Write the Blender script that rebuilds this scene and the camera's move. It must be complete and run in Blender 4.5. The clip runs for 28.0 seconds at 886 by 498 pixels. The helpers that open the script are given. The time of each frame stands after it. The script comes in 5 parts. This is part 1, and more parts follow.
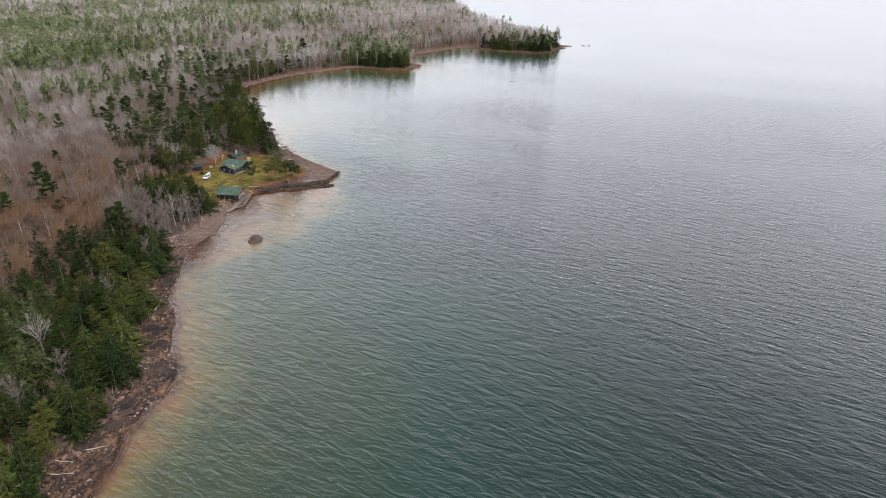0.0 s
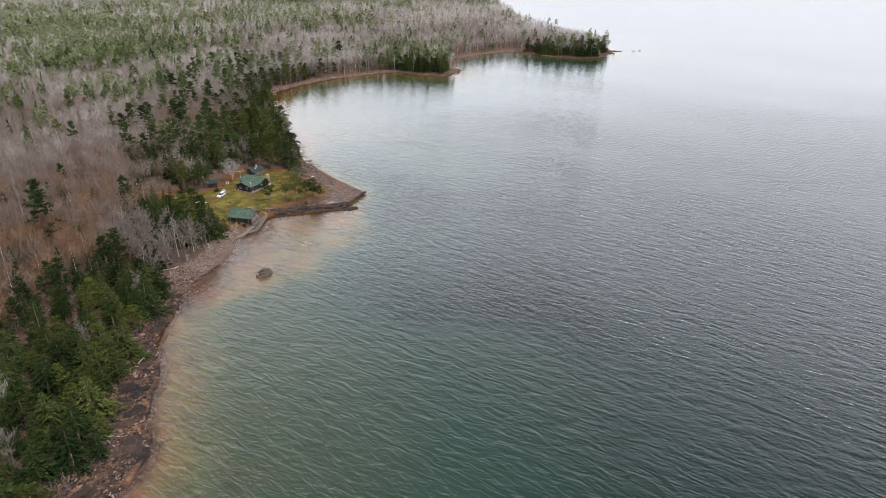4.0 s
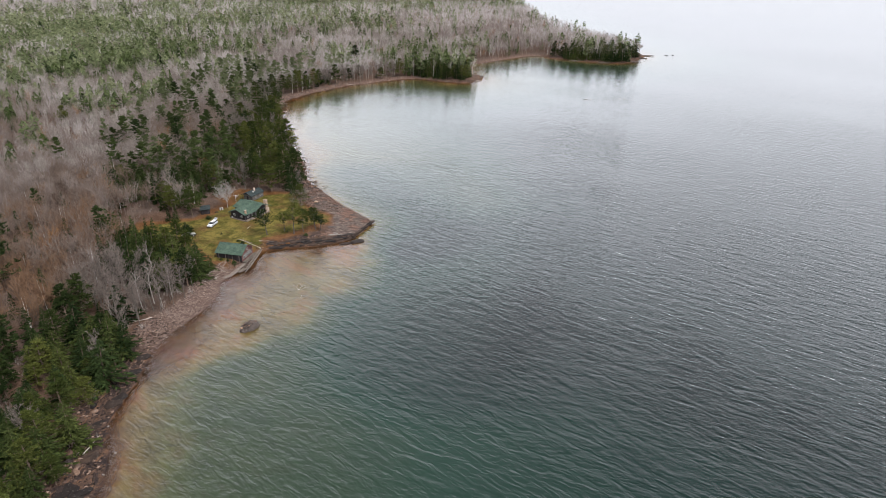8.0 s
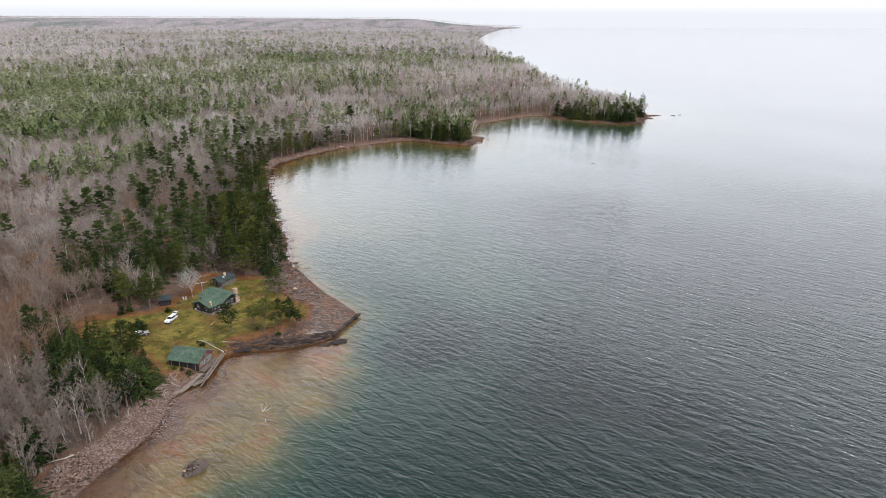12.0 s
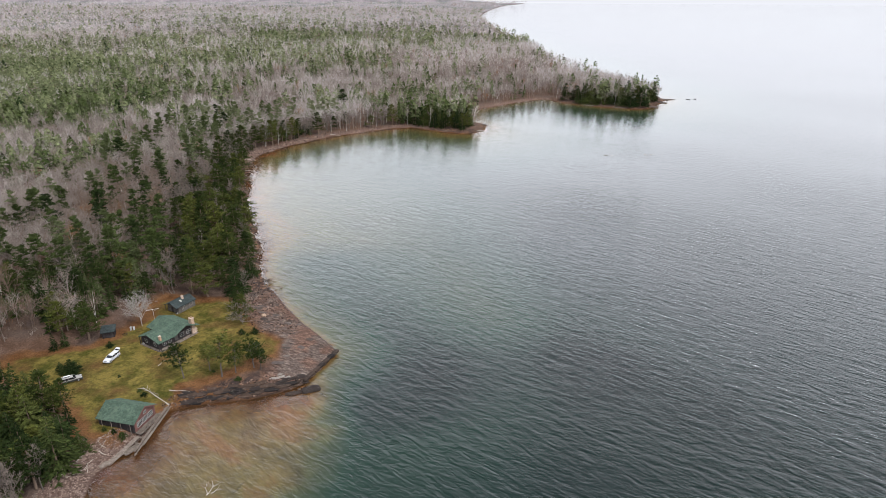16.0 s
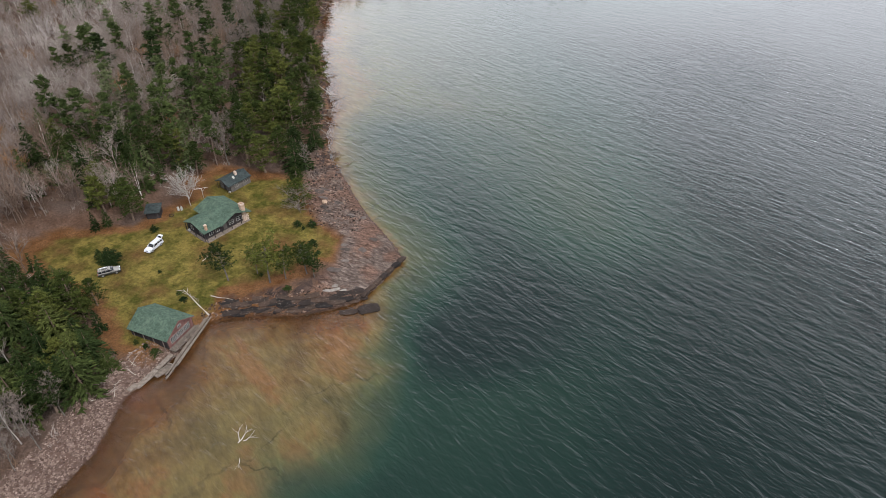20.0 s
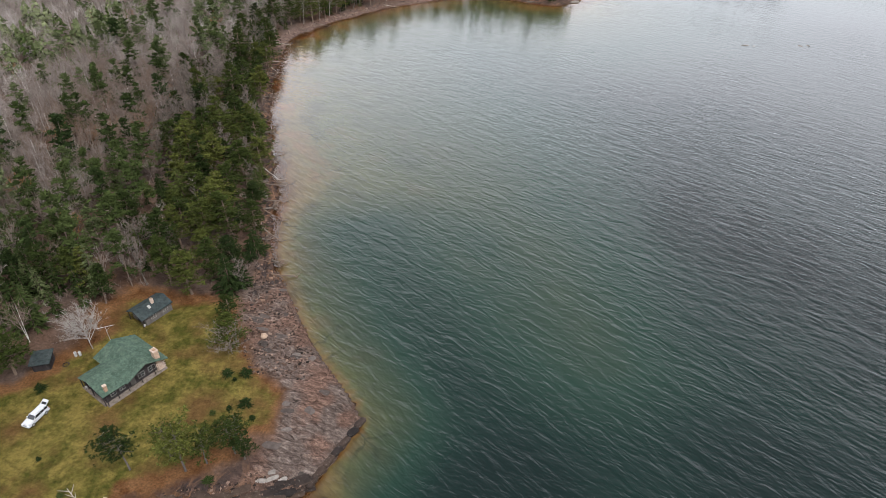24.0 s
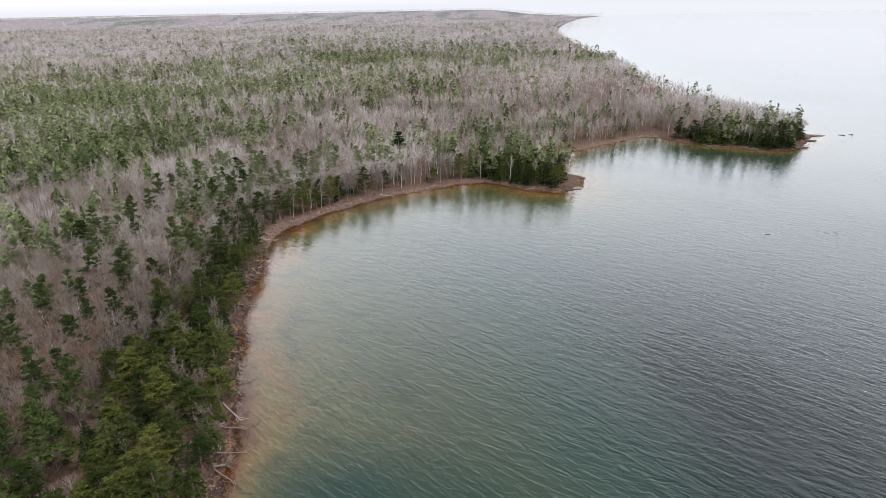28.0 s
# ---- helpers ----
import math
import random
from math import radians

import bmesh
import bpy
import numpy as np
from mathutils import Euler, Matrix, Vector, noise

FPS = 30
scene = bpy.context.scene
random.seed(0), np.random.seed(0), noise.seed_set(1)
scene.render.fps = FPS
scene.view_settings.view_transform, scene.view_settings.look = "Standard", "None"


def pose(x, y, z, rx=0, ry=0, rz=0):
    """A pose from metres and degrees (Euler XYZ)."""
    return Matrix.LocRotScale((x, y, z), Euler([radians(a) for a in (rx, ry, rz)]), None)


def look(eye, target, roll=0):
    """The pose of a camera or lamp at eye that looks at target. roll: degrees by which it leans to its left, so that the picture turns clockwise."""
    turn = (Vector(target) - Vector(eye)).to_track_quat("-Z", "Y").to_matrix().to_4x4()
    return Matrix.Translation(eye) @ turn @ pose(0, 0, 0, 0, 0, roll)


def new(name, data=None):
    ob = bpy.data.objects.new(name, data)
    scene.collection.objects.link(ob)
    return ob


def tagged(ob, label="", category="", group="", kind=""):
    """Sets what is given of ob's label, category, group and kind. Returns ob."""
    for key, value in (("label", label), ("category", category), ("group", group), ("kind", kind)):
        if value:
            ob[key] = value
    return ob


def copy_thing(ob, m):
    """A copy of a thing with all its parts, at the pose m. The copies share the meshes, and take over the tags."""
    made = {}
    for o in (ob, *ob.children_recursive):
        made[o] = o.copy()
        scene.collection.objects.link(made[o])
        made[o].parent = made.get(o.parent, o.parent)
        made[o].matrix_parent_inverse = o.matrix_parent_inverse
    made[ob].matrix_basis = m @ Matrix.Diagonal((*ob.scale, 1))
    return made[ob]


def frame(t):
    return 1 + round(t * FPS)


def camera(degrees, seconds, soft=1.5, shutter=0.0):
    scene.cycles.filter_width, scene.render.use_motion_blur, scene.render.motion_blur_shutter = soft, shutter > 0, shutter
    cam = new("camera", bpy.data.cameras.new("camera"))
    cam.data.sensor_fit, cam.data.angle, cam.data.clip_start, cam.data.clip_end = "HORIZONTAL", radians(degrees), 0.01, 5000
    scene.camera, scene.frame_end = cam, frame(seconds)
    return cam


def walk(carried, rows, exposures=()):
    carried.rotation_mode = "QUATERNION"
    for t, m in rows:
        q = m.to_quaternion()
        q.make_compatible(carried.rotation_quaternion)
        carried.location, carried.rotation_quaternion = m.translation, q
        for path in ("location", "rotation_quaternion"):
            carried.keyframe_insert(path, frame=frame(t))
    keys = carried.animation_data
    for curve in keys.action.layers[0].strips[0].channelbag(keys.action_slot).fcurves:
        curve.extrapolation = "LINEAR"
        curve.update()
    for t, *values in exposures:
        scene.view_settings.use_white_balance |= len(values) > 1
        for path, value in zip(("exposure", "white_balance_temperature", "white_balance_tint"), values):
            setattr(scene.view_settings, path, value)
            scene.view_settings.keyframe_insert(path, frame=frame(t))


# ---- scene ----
# ------------------------------------------------------------------ camera
# seconds, place, then turn to the left, tilt and lean in degrees
ROWS = [
    (0.0, -2.67, -123.80, 92.14, -2.90, 65.46, 0.14),
    (1.0, -1.99, -115.92, 92.06, -2.22, 65.45, 0.08),
    (2.0, -1.31, -107.98, 92.01, -1.45, 65.46, 0.13),
    (3.0, -0.69, -99.97, 91.97, -0.52, 65.47, 0.29),
    (4.0, -0.21, -91.91, 91.92, 0.68, 65.42, 0.36),
    (4.5, 0.00, -87.85, 91.90, 1.66, 65.41, 0.30),
    (6.5, 0.55, -71.24, 91.83, 2.66, 65.40, 0.33),
    (8.0, 0.54, -58.15, 91.85, 2.72, 65.39, 0.18),
    (9.0, 0.35, -49.33, 91.91, 2.73, 66.54, 0.16),
    (10.0, 0.12, -40.45, 91.97, 2.77, 68.39, 0.13),
    (11.0, -0.05, -31.50, 92.03, 2.75, 69.81, 0.10),
    (12.5, -0.21, -18.06, 92.07, 2.76, 69.91, 0.22),
    (14.5, 0.00, 0.00, 92.03, 2.87, 68.97, 0.29),
    (15.5, -0.02, 9.23, 92.01, 2.85, 68.79, 0.30),
    (16.5, -0.20, 18.58, 92.01, 2.89, 66.24, 0.41),
    (17.0, -0.37, 23.31, 92.01, 2.91, 63.88, 0.46),
    (17.5, -0.60, 28.04, 92.02, 4.08, 61.81, 0.53),
    (18.0, -0.88, 32.80, 92.03, 8.26, 59.99, 0.29),
    (18.5, -1.24, 37.55, 92.04, 10.76, 58.26, 0.56),
    (19.0, -1.65, 42.32, 92.05, 11.76, 56.37, -0.02),
    (20.0, -2.71, 51.91, 92.08, 12.21, 52.71, -0.21),
    (21.5, -5.02, 66.40, 92.08, 12.33, 52.34, -0.54),
    (23.5, -8.55, 85.66, 92.04, 9.47, 53.67, -0.49),
    (24.0, -9.26, 90.39, 92.03, 9.41, 54.97, -0.42),
    (25.0, -10.56, 99.77, 92.02, 9.38, 57.71, -0.88),
    (26.0, -11.76, 109.03, 91.99, 9.39, 61.20, -1.05),
    (27.0, -12.96, 118.17, 91.94, 9.49, 64.95, -1.49),
    (28.0, -14.15, 127.29, 91.90, 9.36, 69.23, -1.30),
]
cam = camera(69.0, 28.0, soft=0.6)
walk(cam, [(t, pose(x, y, z, tilt, 0, turn) @ pose(0, 0, 0, 0, 0, lean)) for t, x, y, z, turn, tilt, lean in ROWS])

# ------------------------------------------------------------------ daylight: high thin overcast
SUN_UP, SUN_AZ = 58.0, 130.0          # degrees over the horizon; degrees clockwise from +y
world = bpy.data.worlds.new("sky")
world.use_nodes = True
scene.world = world
wn = world.node_tree.nodes
sky = wn.new("ShaderNodeTexSky")
sky.sky_type = "NISHITA"
sky.sun_disc = False
sky.sun_elevation, sky.sun_rotation = radians(SUN_UP), radians(SUN_AZ)
sky.air_density, sky.dust_density, sky.ozone_density = 1.0, 6.0, 1.0
cloud = wn.new("ShaderNodeMix")
cloud.data_type = "RGBA"
cloud.inputs["Factor"].default_value = 0.86
look_up = wn.new("ShaderNodeTexCoord")
upward = wn.new("ShaderNodeSeparateXYZ")
world.node_tree.links.new(look_up.outputs["Generated"], upward.inputs[0])
veil = wn.new("ShaderNodeValToRGB")          # an overcast sky: dimmer at the horizon than higher up
while len(veil.color_ramp.elements) < 8:
    veil.color_ramp.elements.new(0.5)
for el, (at, v) in zip(veil.color_ramp.elements, ((0.0, 0.36), (0.07, 0.68), (0.18, 1.12), (0.34, 1.50), (0.48, 1.27), (0.64, 0.56), (0.82, 0.34), (1.0, 0.32))):
    el.position, el.color = at, (v, v, v, 1)
world.node_tree.links.new(upward.outputs["Z"], veil.inputs[0])
high = wn.new("ShaderNodeMath")
high.operation = "MULTIPLY"
high.inputs[1].default_value = 17.5
world.node_tree.links.new(veil.outputs[0], high.inputs[0])
tone = wn.new("ShaderNodeVectorMath")
tone.operation = "SCALE"
tone.inputs[0].default_value = (0.98, 1.0, 1.085)
world.node_tree.links.new(high.outputs[0], tone.inputs["Scale"])
world.node_tree.links.new(tone.outputs[0], cloud.inputs[7])
world.node_tree.links.new(sky.outputs[0], cloud.inputs[6])
world.node_tree.links.new(cloud.outputs[2], wn["Background"].inputs[0])
wn["Background"].inputs[1].default_value = 0.10
sun_lamp = bpy.data.lights.new("sun", "SUN")
sun_lamp.energy, sun_lamp.angle, sun_lamp.color = 2.75, radians(12), (1.0, 0.97, 0.93)
sun = new("sun", sun_lamp)
a, e = radians(SUN_AZ), radians(SUN_UP)
sun.matrix_world = look((0, 0, 300), (-math.sin(a) * math.cos(e), -math.cos(a) * math.cos(e), 300 - math.sin(e)))
scene.view_settings.exposure = 0.72
# ------------------------------------------------------------------ materials
class Nodes:
    """A short way to write a material's nodes."""

    def __init__(self, name):
        self.mat = bpy.data.materials.new(name)
        self.mat.use_nodes = True
        self.tree = self.mat.node_tree
        self.bsdf = self.tree.nodes["Principled BSDF"]
        self.out = self.tree.nodes["Material Output"]
        self.place = self.add("ShaderNodeNewGeometry").outputs["Position"]

    def add(self, kind):
        return self.tree.nodes.new(kind)

    def link(self, a, b):
        self.tree.links.new(a, b)

    def put(self, socket, value):
        if isinstance(value, bpy.types.NodeSocket):
            self.link(value, socket)
        else:
            socket.default_value = value

    def noise(self, scale, detail=4.0, rough=0.55, stretch=None, turn=0.0, warp=0.0):
        n = self.add("ShaderNodeTexNoise")
        n.inputs["Scale"].default_value, n.inputs["Detail"].default_value = scale, detail
        n.inputs["Roughness"].default_value, n.inputs["Distortion"].default_value = rough, warp
        self.link(self.mapped(stretch, turn), n.inputs["Vector"])
        return n.outputs["Fac"]

    def mapped(self, stretch=None, turn=0.0):
        if not stretch and not turn:
            return self.place
        m = self.add("ShaderNodeMapping")
        m.vector_type = "POINT"
        spin = self.add("ShaderNodeVectorRotate")
        spin.rotation_type = "Z_AXIS"
        spin.inputs["Angle"].default_value = radians(-turn)
        self.link(self.place, spin.inputs["Vector"])
        m.inputs["Scale"].default_value = stretch or (1, 1, 1)
        self.link(spin.outputs[0], m.inputs["Vector"])
        return m.outputs[0]

    def ramp(self, fac, stops, smooth=False):
        r = self.add("ShaderNodeValToRGB")
        r.color_ramp.interpolation = "EASE" if smooth else "LINEAR"
        while len(r.color_ramp.elements) < len(stops):
            r.color_ramp.elements.new(0.5)
        for el, (at, col) in zip(r.color_ramp.elements, stops):
            el.position = at
            el.color = (*col, 1) if isinstance(col, tuple) else (col, col, col, 1)
        self.link(fac, r.inputs[0])
        return r.outputs["Color"]

    def mix(self, fac, a, b, how="MIX"):
        m = self.add("ShaderNodeMix")
        m.data_type, m.blend_type = "RGBA", how
        self.put(m.inputs["Factor"], fac)
        for key, v in ((6, a), (7, b)):
            self.put(m.inputs[key], (*v, 1) if isinstance(v, tuple) and len(v) == 3 else v)
        return m.outputs[2]

    def math(self, how, a, b=0.0, clamp=False):
        m = self.add("ShaderNodeMath")
        m.operation, m.use_clamp = how, clamp
        self.put(m.inputs[0], a)
        self.put(m.inputs[1], b)
        return m.outputs[0]

    def attr(self, name):
        n = self.add("ShaderNodeAttribute")
        n.attribute_name = name
        return n.outputs["Fac"]

    def chance(self):
        return self.add("ShaderNodeObjectInfo").outputs["Random"]

    def island(self):
        return self.add("ShaderNodeNewGeometry").outputs["Random Per Island"]

    def bump(self, height, distance, strength=1.0, before=None):
        b = self.add("ShaderNodeBump")
        b.inputs["Strength"].default_value, b.inputs["Distance"].default_value = strength, distance
        self.link(height, b.inputs["Height"])
        if before:
            self.link(before, b.inputs["Normal"])
        return b.outputs[0]

    def done(self, color, rough=0.8, normal=None, metal=0.0, gloss=0.4):
        self.put(self.bsdf.inputs["Base Color"], (*color, 1) if isinstance(color, tuple) else color)
        self.put(self.bsdf.inputs["Roughness"], rough)
        self.bsdf.inputs["Metallic"].default_value = metal
        self.bsdf.inputs["Specular IOR Level"].default_value = gloss
        if normal:
            self.link(normal, self.bsdf.inputs["Normal"])
        return self.mat


def foliage(name, dark, mid, light, per_tree=True, uneven=0.5):
    """Leaves or needles: each tree has its own tone, each spray a small change."""
    n = Nodes(name)
    tree = n.chance() if per_tree else n.attr("tint")
    base = n.ramp(tree, [(0.0, dark), (0.5, mid), (1.0, light)])
    spray = n.ramp(n.island(), [(0.0, 1 - uneven), (0.7, 1.0 + 0.1 * uneven), (1.0, 1 + 1.4 * uneven)])
    col = n.mix(1.0, base, spray, "MULTIPLY")
    n.done(col, 0.9, gloss=0.04)
    thin = n.add("ShaderNodeBsdfTranslucent")
    n.link(col, thin.inputs["Color"])
    both = n.add("ShaderNodeMixShader")
    both.inputs[0].default_value = 0.12
    n.link(n.bsdf.outputs[0], both.inputs[1])
    n.link(thin.outputs[0], both.inputs[2])
    n.link(both.outputs[0], n.out.inputs["Surface"])
    return n.mat


def bark(name, dark, light, per_tree=True):
    n = Nodes(name)
    tree = n.chance() if per_tree else n.attr("tint")
    col = n.mix(n.math("MULTIPLY", n.noise(1.3, 5), 1.0), n.mix(tree, dark, light), n.mix(tree, light, dark))
    col = n.mix(1.0, col, n.ramp(n.island(), [(0, 0.8), (1, 1.2)]), "MULTIPLY")
    return n.done(col, 0.95, gloss=0.03)


# Bare twigs by tint; the pale end also carries the haze of far trees.
def hazy_bark(name):
    n = Nodes(name)
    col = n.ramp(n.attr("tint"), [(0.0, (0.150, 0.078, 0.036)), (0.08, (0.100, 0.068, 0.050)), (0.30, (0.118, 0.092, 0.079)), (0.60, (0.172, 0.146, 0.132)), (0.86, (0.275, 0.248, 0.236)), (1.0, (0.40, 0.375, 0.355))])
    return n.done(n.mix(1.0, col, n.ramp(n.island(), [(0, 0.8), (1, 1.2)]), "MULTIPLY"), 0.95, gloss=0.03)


def birch_bark(name):
    n = Nodes(name)
    marks = n.ramp(n.noise(2.2, 5, 0.7, (1, 1, 3.0)), [(0.40, 0.0), (0.50, 1.0)])
    col = n.mix(marks, (0.10, 0.09, 0.08), n.mix(n.chance(), (0.16, 0.145, 0.13), (0.30, 0.275, 0.25)))
    return n.done(col, 0.75)


def shingles(name, dark, light, streak):
    """Asphalt shingles: courses with small tabs of changing tone, faded patches, a little moss."""
    n = Nodes(name)
    tab = n.add("ShaderNodeTexVoronoi")
    tab.inputs["Scale"].default_value = 3.2
    n.link(n.place, tab.inputs["Vector"])
    grain = n.ramp(n.noise(0.7, 6, 0.65), [(0.3, 0.0), (0.7, 1.0)])
    col = n.mix(grain, dark, light)
    one = n.add("ShaderNodeSeparateColor")
    n.link(tab.outputs["Color"], one.inputs[0])
    col = n.mix(0.5, col, n.mix(1.0, col, n.ramp(one.outputs[0], [(0, 0.6), (1, 1.4)]), "MULTIPLY"))
    col = n.mix(n.math("MULTIPLY", n.ramp(n.noise(0.35, 5, 0.6), [(0.55, 0.0), (0.75, 1.0)]), 0.5), col, streak)
    return n.done(col, 0.9, n.bump(n.noise(9, 3), 0.02), gloss=0.06)


def boards(name, dark, light, scale=2.0, rough=0.85):
    n = Nodes(name)
    grain = n.noise(scale, 6, 0.65, (1, 1, 0.25))
    col = n.mix(n.ramp(grain, [(0.3, 0), (0.7, 1)]), dark, light)
    col = n.mix(1.0, col, n.ramp(n.chance(), [(0, 0.8), (1, 1.2)]), "MULTIPLY")
    return n.done(col, rough, n.bump(grain, 0.02), gloss=0.06)


def stone(name, cols, scale=1.0, rough=0.85):
    n = Nodes(name)
    body = n.ramp(n.chance(), [(i / (len(cols) - 1), c) for i, c in enumerate(cols)])
    patch = n.noise(0.9 * scale, 6, 0.62)
    col = n.mix(1.0, body, n.ramp(patch, [(0.25, 0.6), (0.75, 1.4)]), "MULTIPLY")
    col = n.mix(n.math("MULTIPLY", n.ramp(n.noise(2.6 * scale, 4), [(0.6, 0), (0.72, 1)]), 0.45), col, (0.17, 0.155, 0.14))
    return n.done(col, rough, n.bump(n.noise(5 * scale, 6, 0.7), 0.06), gloss=0.08)


def paint(name, col, rough=0.35, metal=0.0):
    n = Nodes(name)
    dirt = n.ramp(n.noise(3.0, 5), [(0.35, 0.82), (0.7, 1.08)])
    return n.done(n.mix(1.0, col, dirt, "MULTIPLY"), rough, metal=metal, gloss=0.5)


M = {
    "pine": foliage("pine_needles", (0.012, 0.020, 0.006), (0.027, 0.036, 0.009), (0.062, 0.068, 0.016)),
    "spruce": foliage("spruce_needles", (0.010, 0.018, 0.006), (0.020, 0.031, 0.010), (0.054, 0.064, 0.018)),
    # the light tone has the haze of far trees mixed in
    "hazy_needles": foliage("hazy_needles", (0.013, 0.022, 0.007), (0.036, 0.049, 0.015), (0.130, 0.144, 0.078), False, 0.25),
    "grey_bark": bark("grey_bark", (0.045, 0.039, 0.034), (0.115, 0.100, 0.088)),
    "pale_twigs": bark("pale_twigs", (0.16, 0.145, 0.135), (0.24, 0.222, 0.205)),
    "brown_bark": bark("brown_bark", (0.07, 0.05, 0.04), (0.15, 0.11, 0.085)),
    "twigs": bark("twigs", (0.078, 0.062, 0.053), (0.165, 0.138, 0.124)),
    "hazy_twigs": hazy_bark("hazy_twigs"),
    "birch": birch_bark("birch_bark"),
    "dead": bark("dead_wood", (0.17, 0.15, 0.13), (0.32, 0.29, 0.26)),
    "green_roof": shingles("green_shingles", (0.030, 0.048, 0.036), (0.054, 0.080, 0.061), (0.074, 0.096, 0.073)),
    "dark_roof": shingles("dark_shingles", (0.017, 0.023, 0.024), (0.034, 0.042, 0.042), (0.046, 0.052, 0.047)),
    "log_wall": boards("dark_logs", (0.016, 0.014, 0.015), (0.036, 0.031, 0.030)),
    "grey_wall": boards("grey_boards", (0.055, 0.050, 0.046), (0.095, 0.087, 0.078)),
    "red_wall": boards("faded_red_boards", (0.062, 0.030, 0.027), (0.120, 0.066, 0.058)),
    "grey_timber": boards("grey_timber", (0.065, 0.053, 0.046), (0.155, 0.132, 0.112)),
    "white_trim": paint("weathered_white", (0.22, 0.215, 0.20), 0.6),
    "brick": stone("chimney_stone", [(0.21, 0.135, 0.09), (0.26, 0.175, 0.12), (0.24, 0.18, 0.135)], 2.0),
    "pale_stone": stone("pale_stone", [(0.26, 0.20, 0.16), (0.36, 0.29, 0.24)], 2.0),
    "grey_patch": stone("weathered_rock", [(0.11, 0.098, 0.088), (0.16, 0.145, 0.132)], 2.0),
    "boulder": stone("shore_stone", [(0.014, 0.012, 0.012), (0.040, 0.026, 0.021), (0.078, 0.048, 0.036), (0.024, 0.020, 0.020), (0.160, 0.102, 0.072)]),
    "plate": stone("bedded_rock", [(0.032, 0.026, 0.023), (0.046, 0.037, 0.033), (0.060, 0.049, 0.044), (0.085, 0.071, 0.064)]),
    "ledge": stone("dark_ledge", [(0.010, 0.009, 0.009), (0.020, 0.015, 0.013), (0.042, 0.028, 0.021)]),
    "white_paint": paint("white_car_paint", (0.36, 0.37, 0.385), 0.25),
    "dark_paint": paint("dark_car_paint", (0.03, 0.032, 0.03), 0.25),
    "tan_paint": paint("tan_car_paint", (0.15, 0.145, 0.135), 0.3),
    "car_glass": paint("car_glass", (0.012, 0.014, 0.018), 0.08),
    "rubber": paint("rubber", (0.02, 0.02, 0.02), 0.8),
    "alloy": paint("alloy", (0.45, 0.45, 0.46), 0.35, 0.8),
    "lamp_red": paint("tail_lamp", (0.30, 0.02, 0.02), 0.3),
    "lamp_clear": paint("head_lamp", (0.65, 0.66, 0.66), 0.15),
    "tin": paint("galvanised_tin", (0.50, 0.51, 0.52), 0.45, 0.6),
    "window": paint("window_glass", (0.015, 0.018, 0.022), 0.08),
}
# ------------------------------------------------------------------ plan of the shore
NEAR_SHORE = [(-66, -420), (-70, -200), (-66, -80), (-65, -30), (-63.8, -14), (-62, -3), (-60, 5), (-64, 14), (-68, 27), (-69.5, 36),
              (-75, 48), (-77.5, 60), (-78.5, 70), (-79, 82), (-76, 92), (-73.5, 103), (-75.5, 114), (-72.5, 122), (-71.2, 130), (-70, 136)]
POINT_SHORE = [(-61, 139.8), (-52, 142.2), (-45.6, 145.5), (-41.6, 149.2), (-39.6, 153), (-37.7, 158.3), (-36.2, 164.2), (-43.4, 173), (-52, 182.5),
               (-62.5, 197), (-70.5, 209), (-77, 222), (-79, 230), (-86, 249), (-96, 271), (-103, 288)]
BAY_SHORE = [(-111, 309), (-117, 328), (-126, 362), (-128, 376), (-120, 400), (-102, 428), (-81, 450), (-47, 472), (-39, 468), (-15, 455),
             (2, 458), (5, 485), (-6, 500), (-3, 540), (20, 570), (58, 606), (74, 590), (106, 570), (138, 562), (153, 582), (169, 614), (163, 634)]
FAR_SHORE = [(152, 680), (132, 740), (104, 930), (96, 1120), (52, 1620), (15, 2250), (8, 2560), (70, 3400), (170, 4200), (325, 4770), (120, 4850), (-60, 5600)]
# the wide shelf of shallow water between the beach and the point
SHELF = np.array([(-37, 146), (-32, 124), (-34, 114), (-42, 106), (-42, 94), (-51, 86.5), (-64, 79), (-72, 71), (-84, 72), (-84, 120), (-72, 138), (-50, 144)])


def smooth_line(pts, step):
    """A rounded line through the points, cut into pieces about step long."""
    p = np.array([pts[0], *pts, pts[-1]], float)
    out = []
    for i in range(1, len(p) - 2):
        a, b, c, d = p[i - 1], p[i], p[i + 1], p[i + 2]
        n = max(1, int(np.linalg.norm(c - b) / step))
        t = np.linspace(0, 1, n, endpoint=False)[:, None]
        out.append(0.5 * (2 * b + (c - a) * t + (2 * a - 5 * b + 4 * c - d) * t**2 + (3 * b - 3 * c + d - a) * t**3))
    return np.vstack([*out, p[-1:]])


SHORE = np.vstack([smooth_line(NEAR_SHORE + POINT_SHORE + BAY_SHORE[:1], 4.0), smooth_line(BAY_SHORE, 6.0)[1:], smooth_line([BAY_SHORE[-1]] + FAR_SHORE, 40.0)[1:]])
LAWN = np.array([(-69, 138.5), (-60, 143), (-52, 150), (-50.5, 158), (-52, 168), (-60, 173), (-66, 181), (-72, 192), (-83, 189), (-95, 190),
                 (-100, 181), (-106, 166), (-124, 158), (-128, 150), (-118, 143), (-103, 138), (-92, 133), (-84, 124), (-78, 124), (-72, 134)])


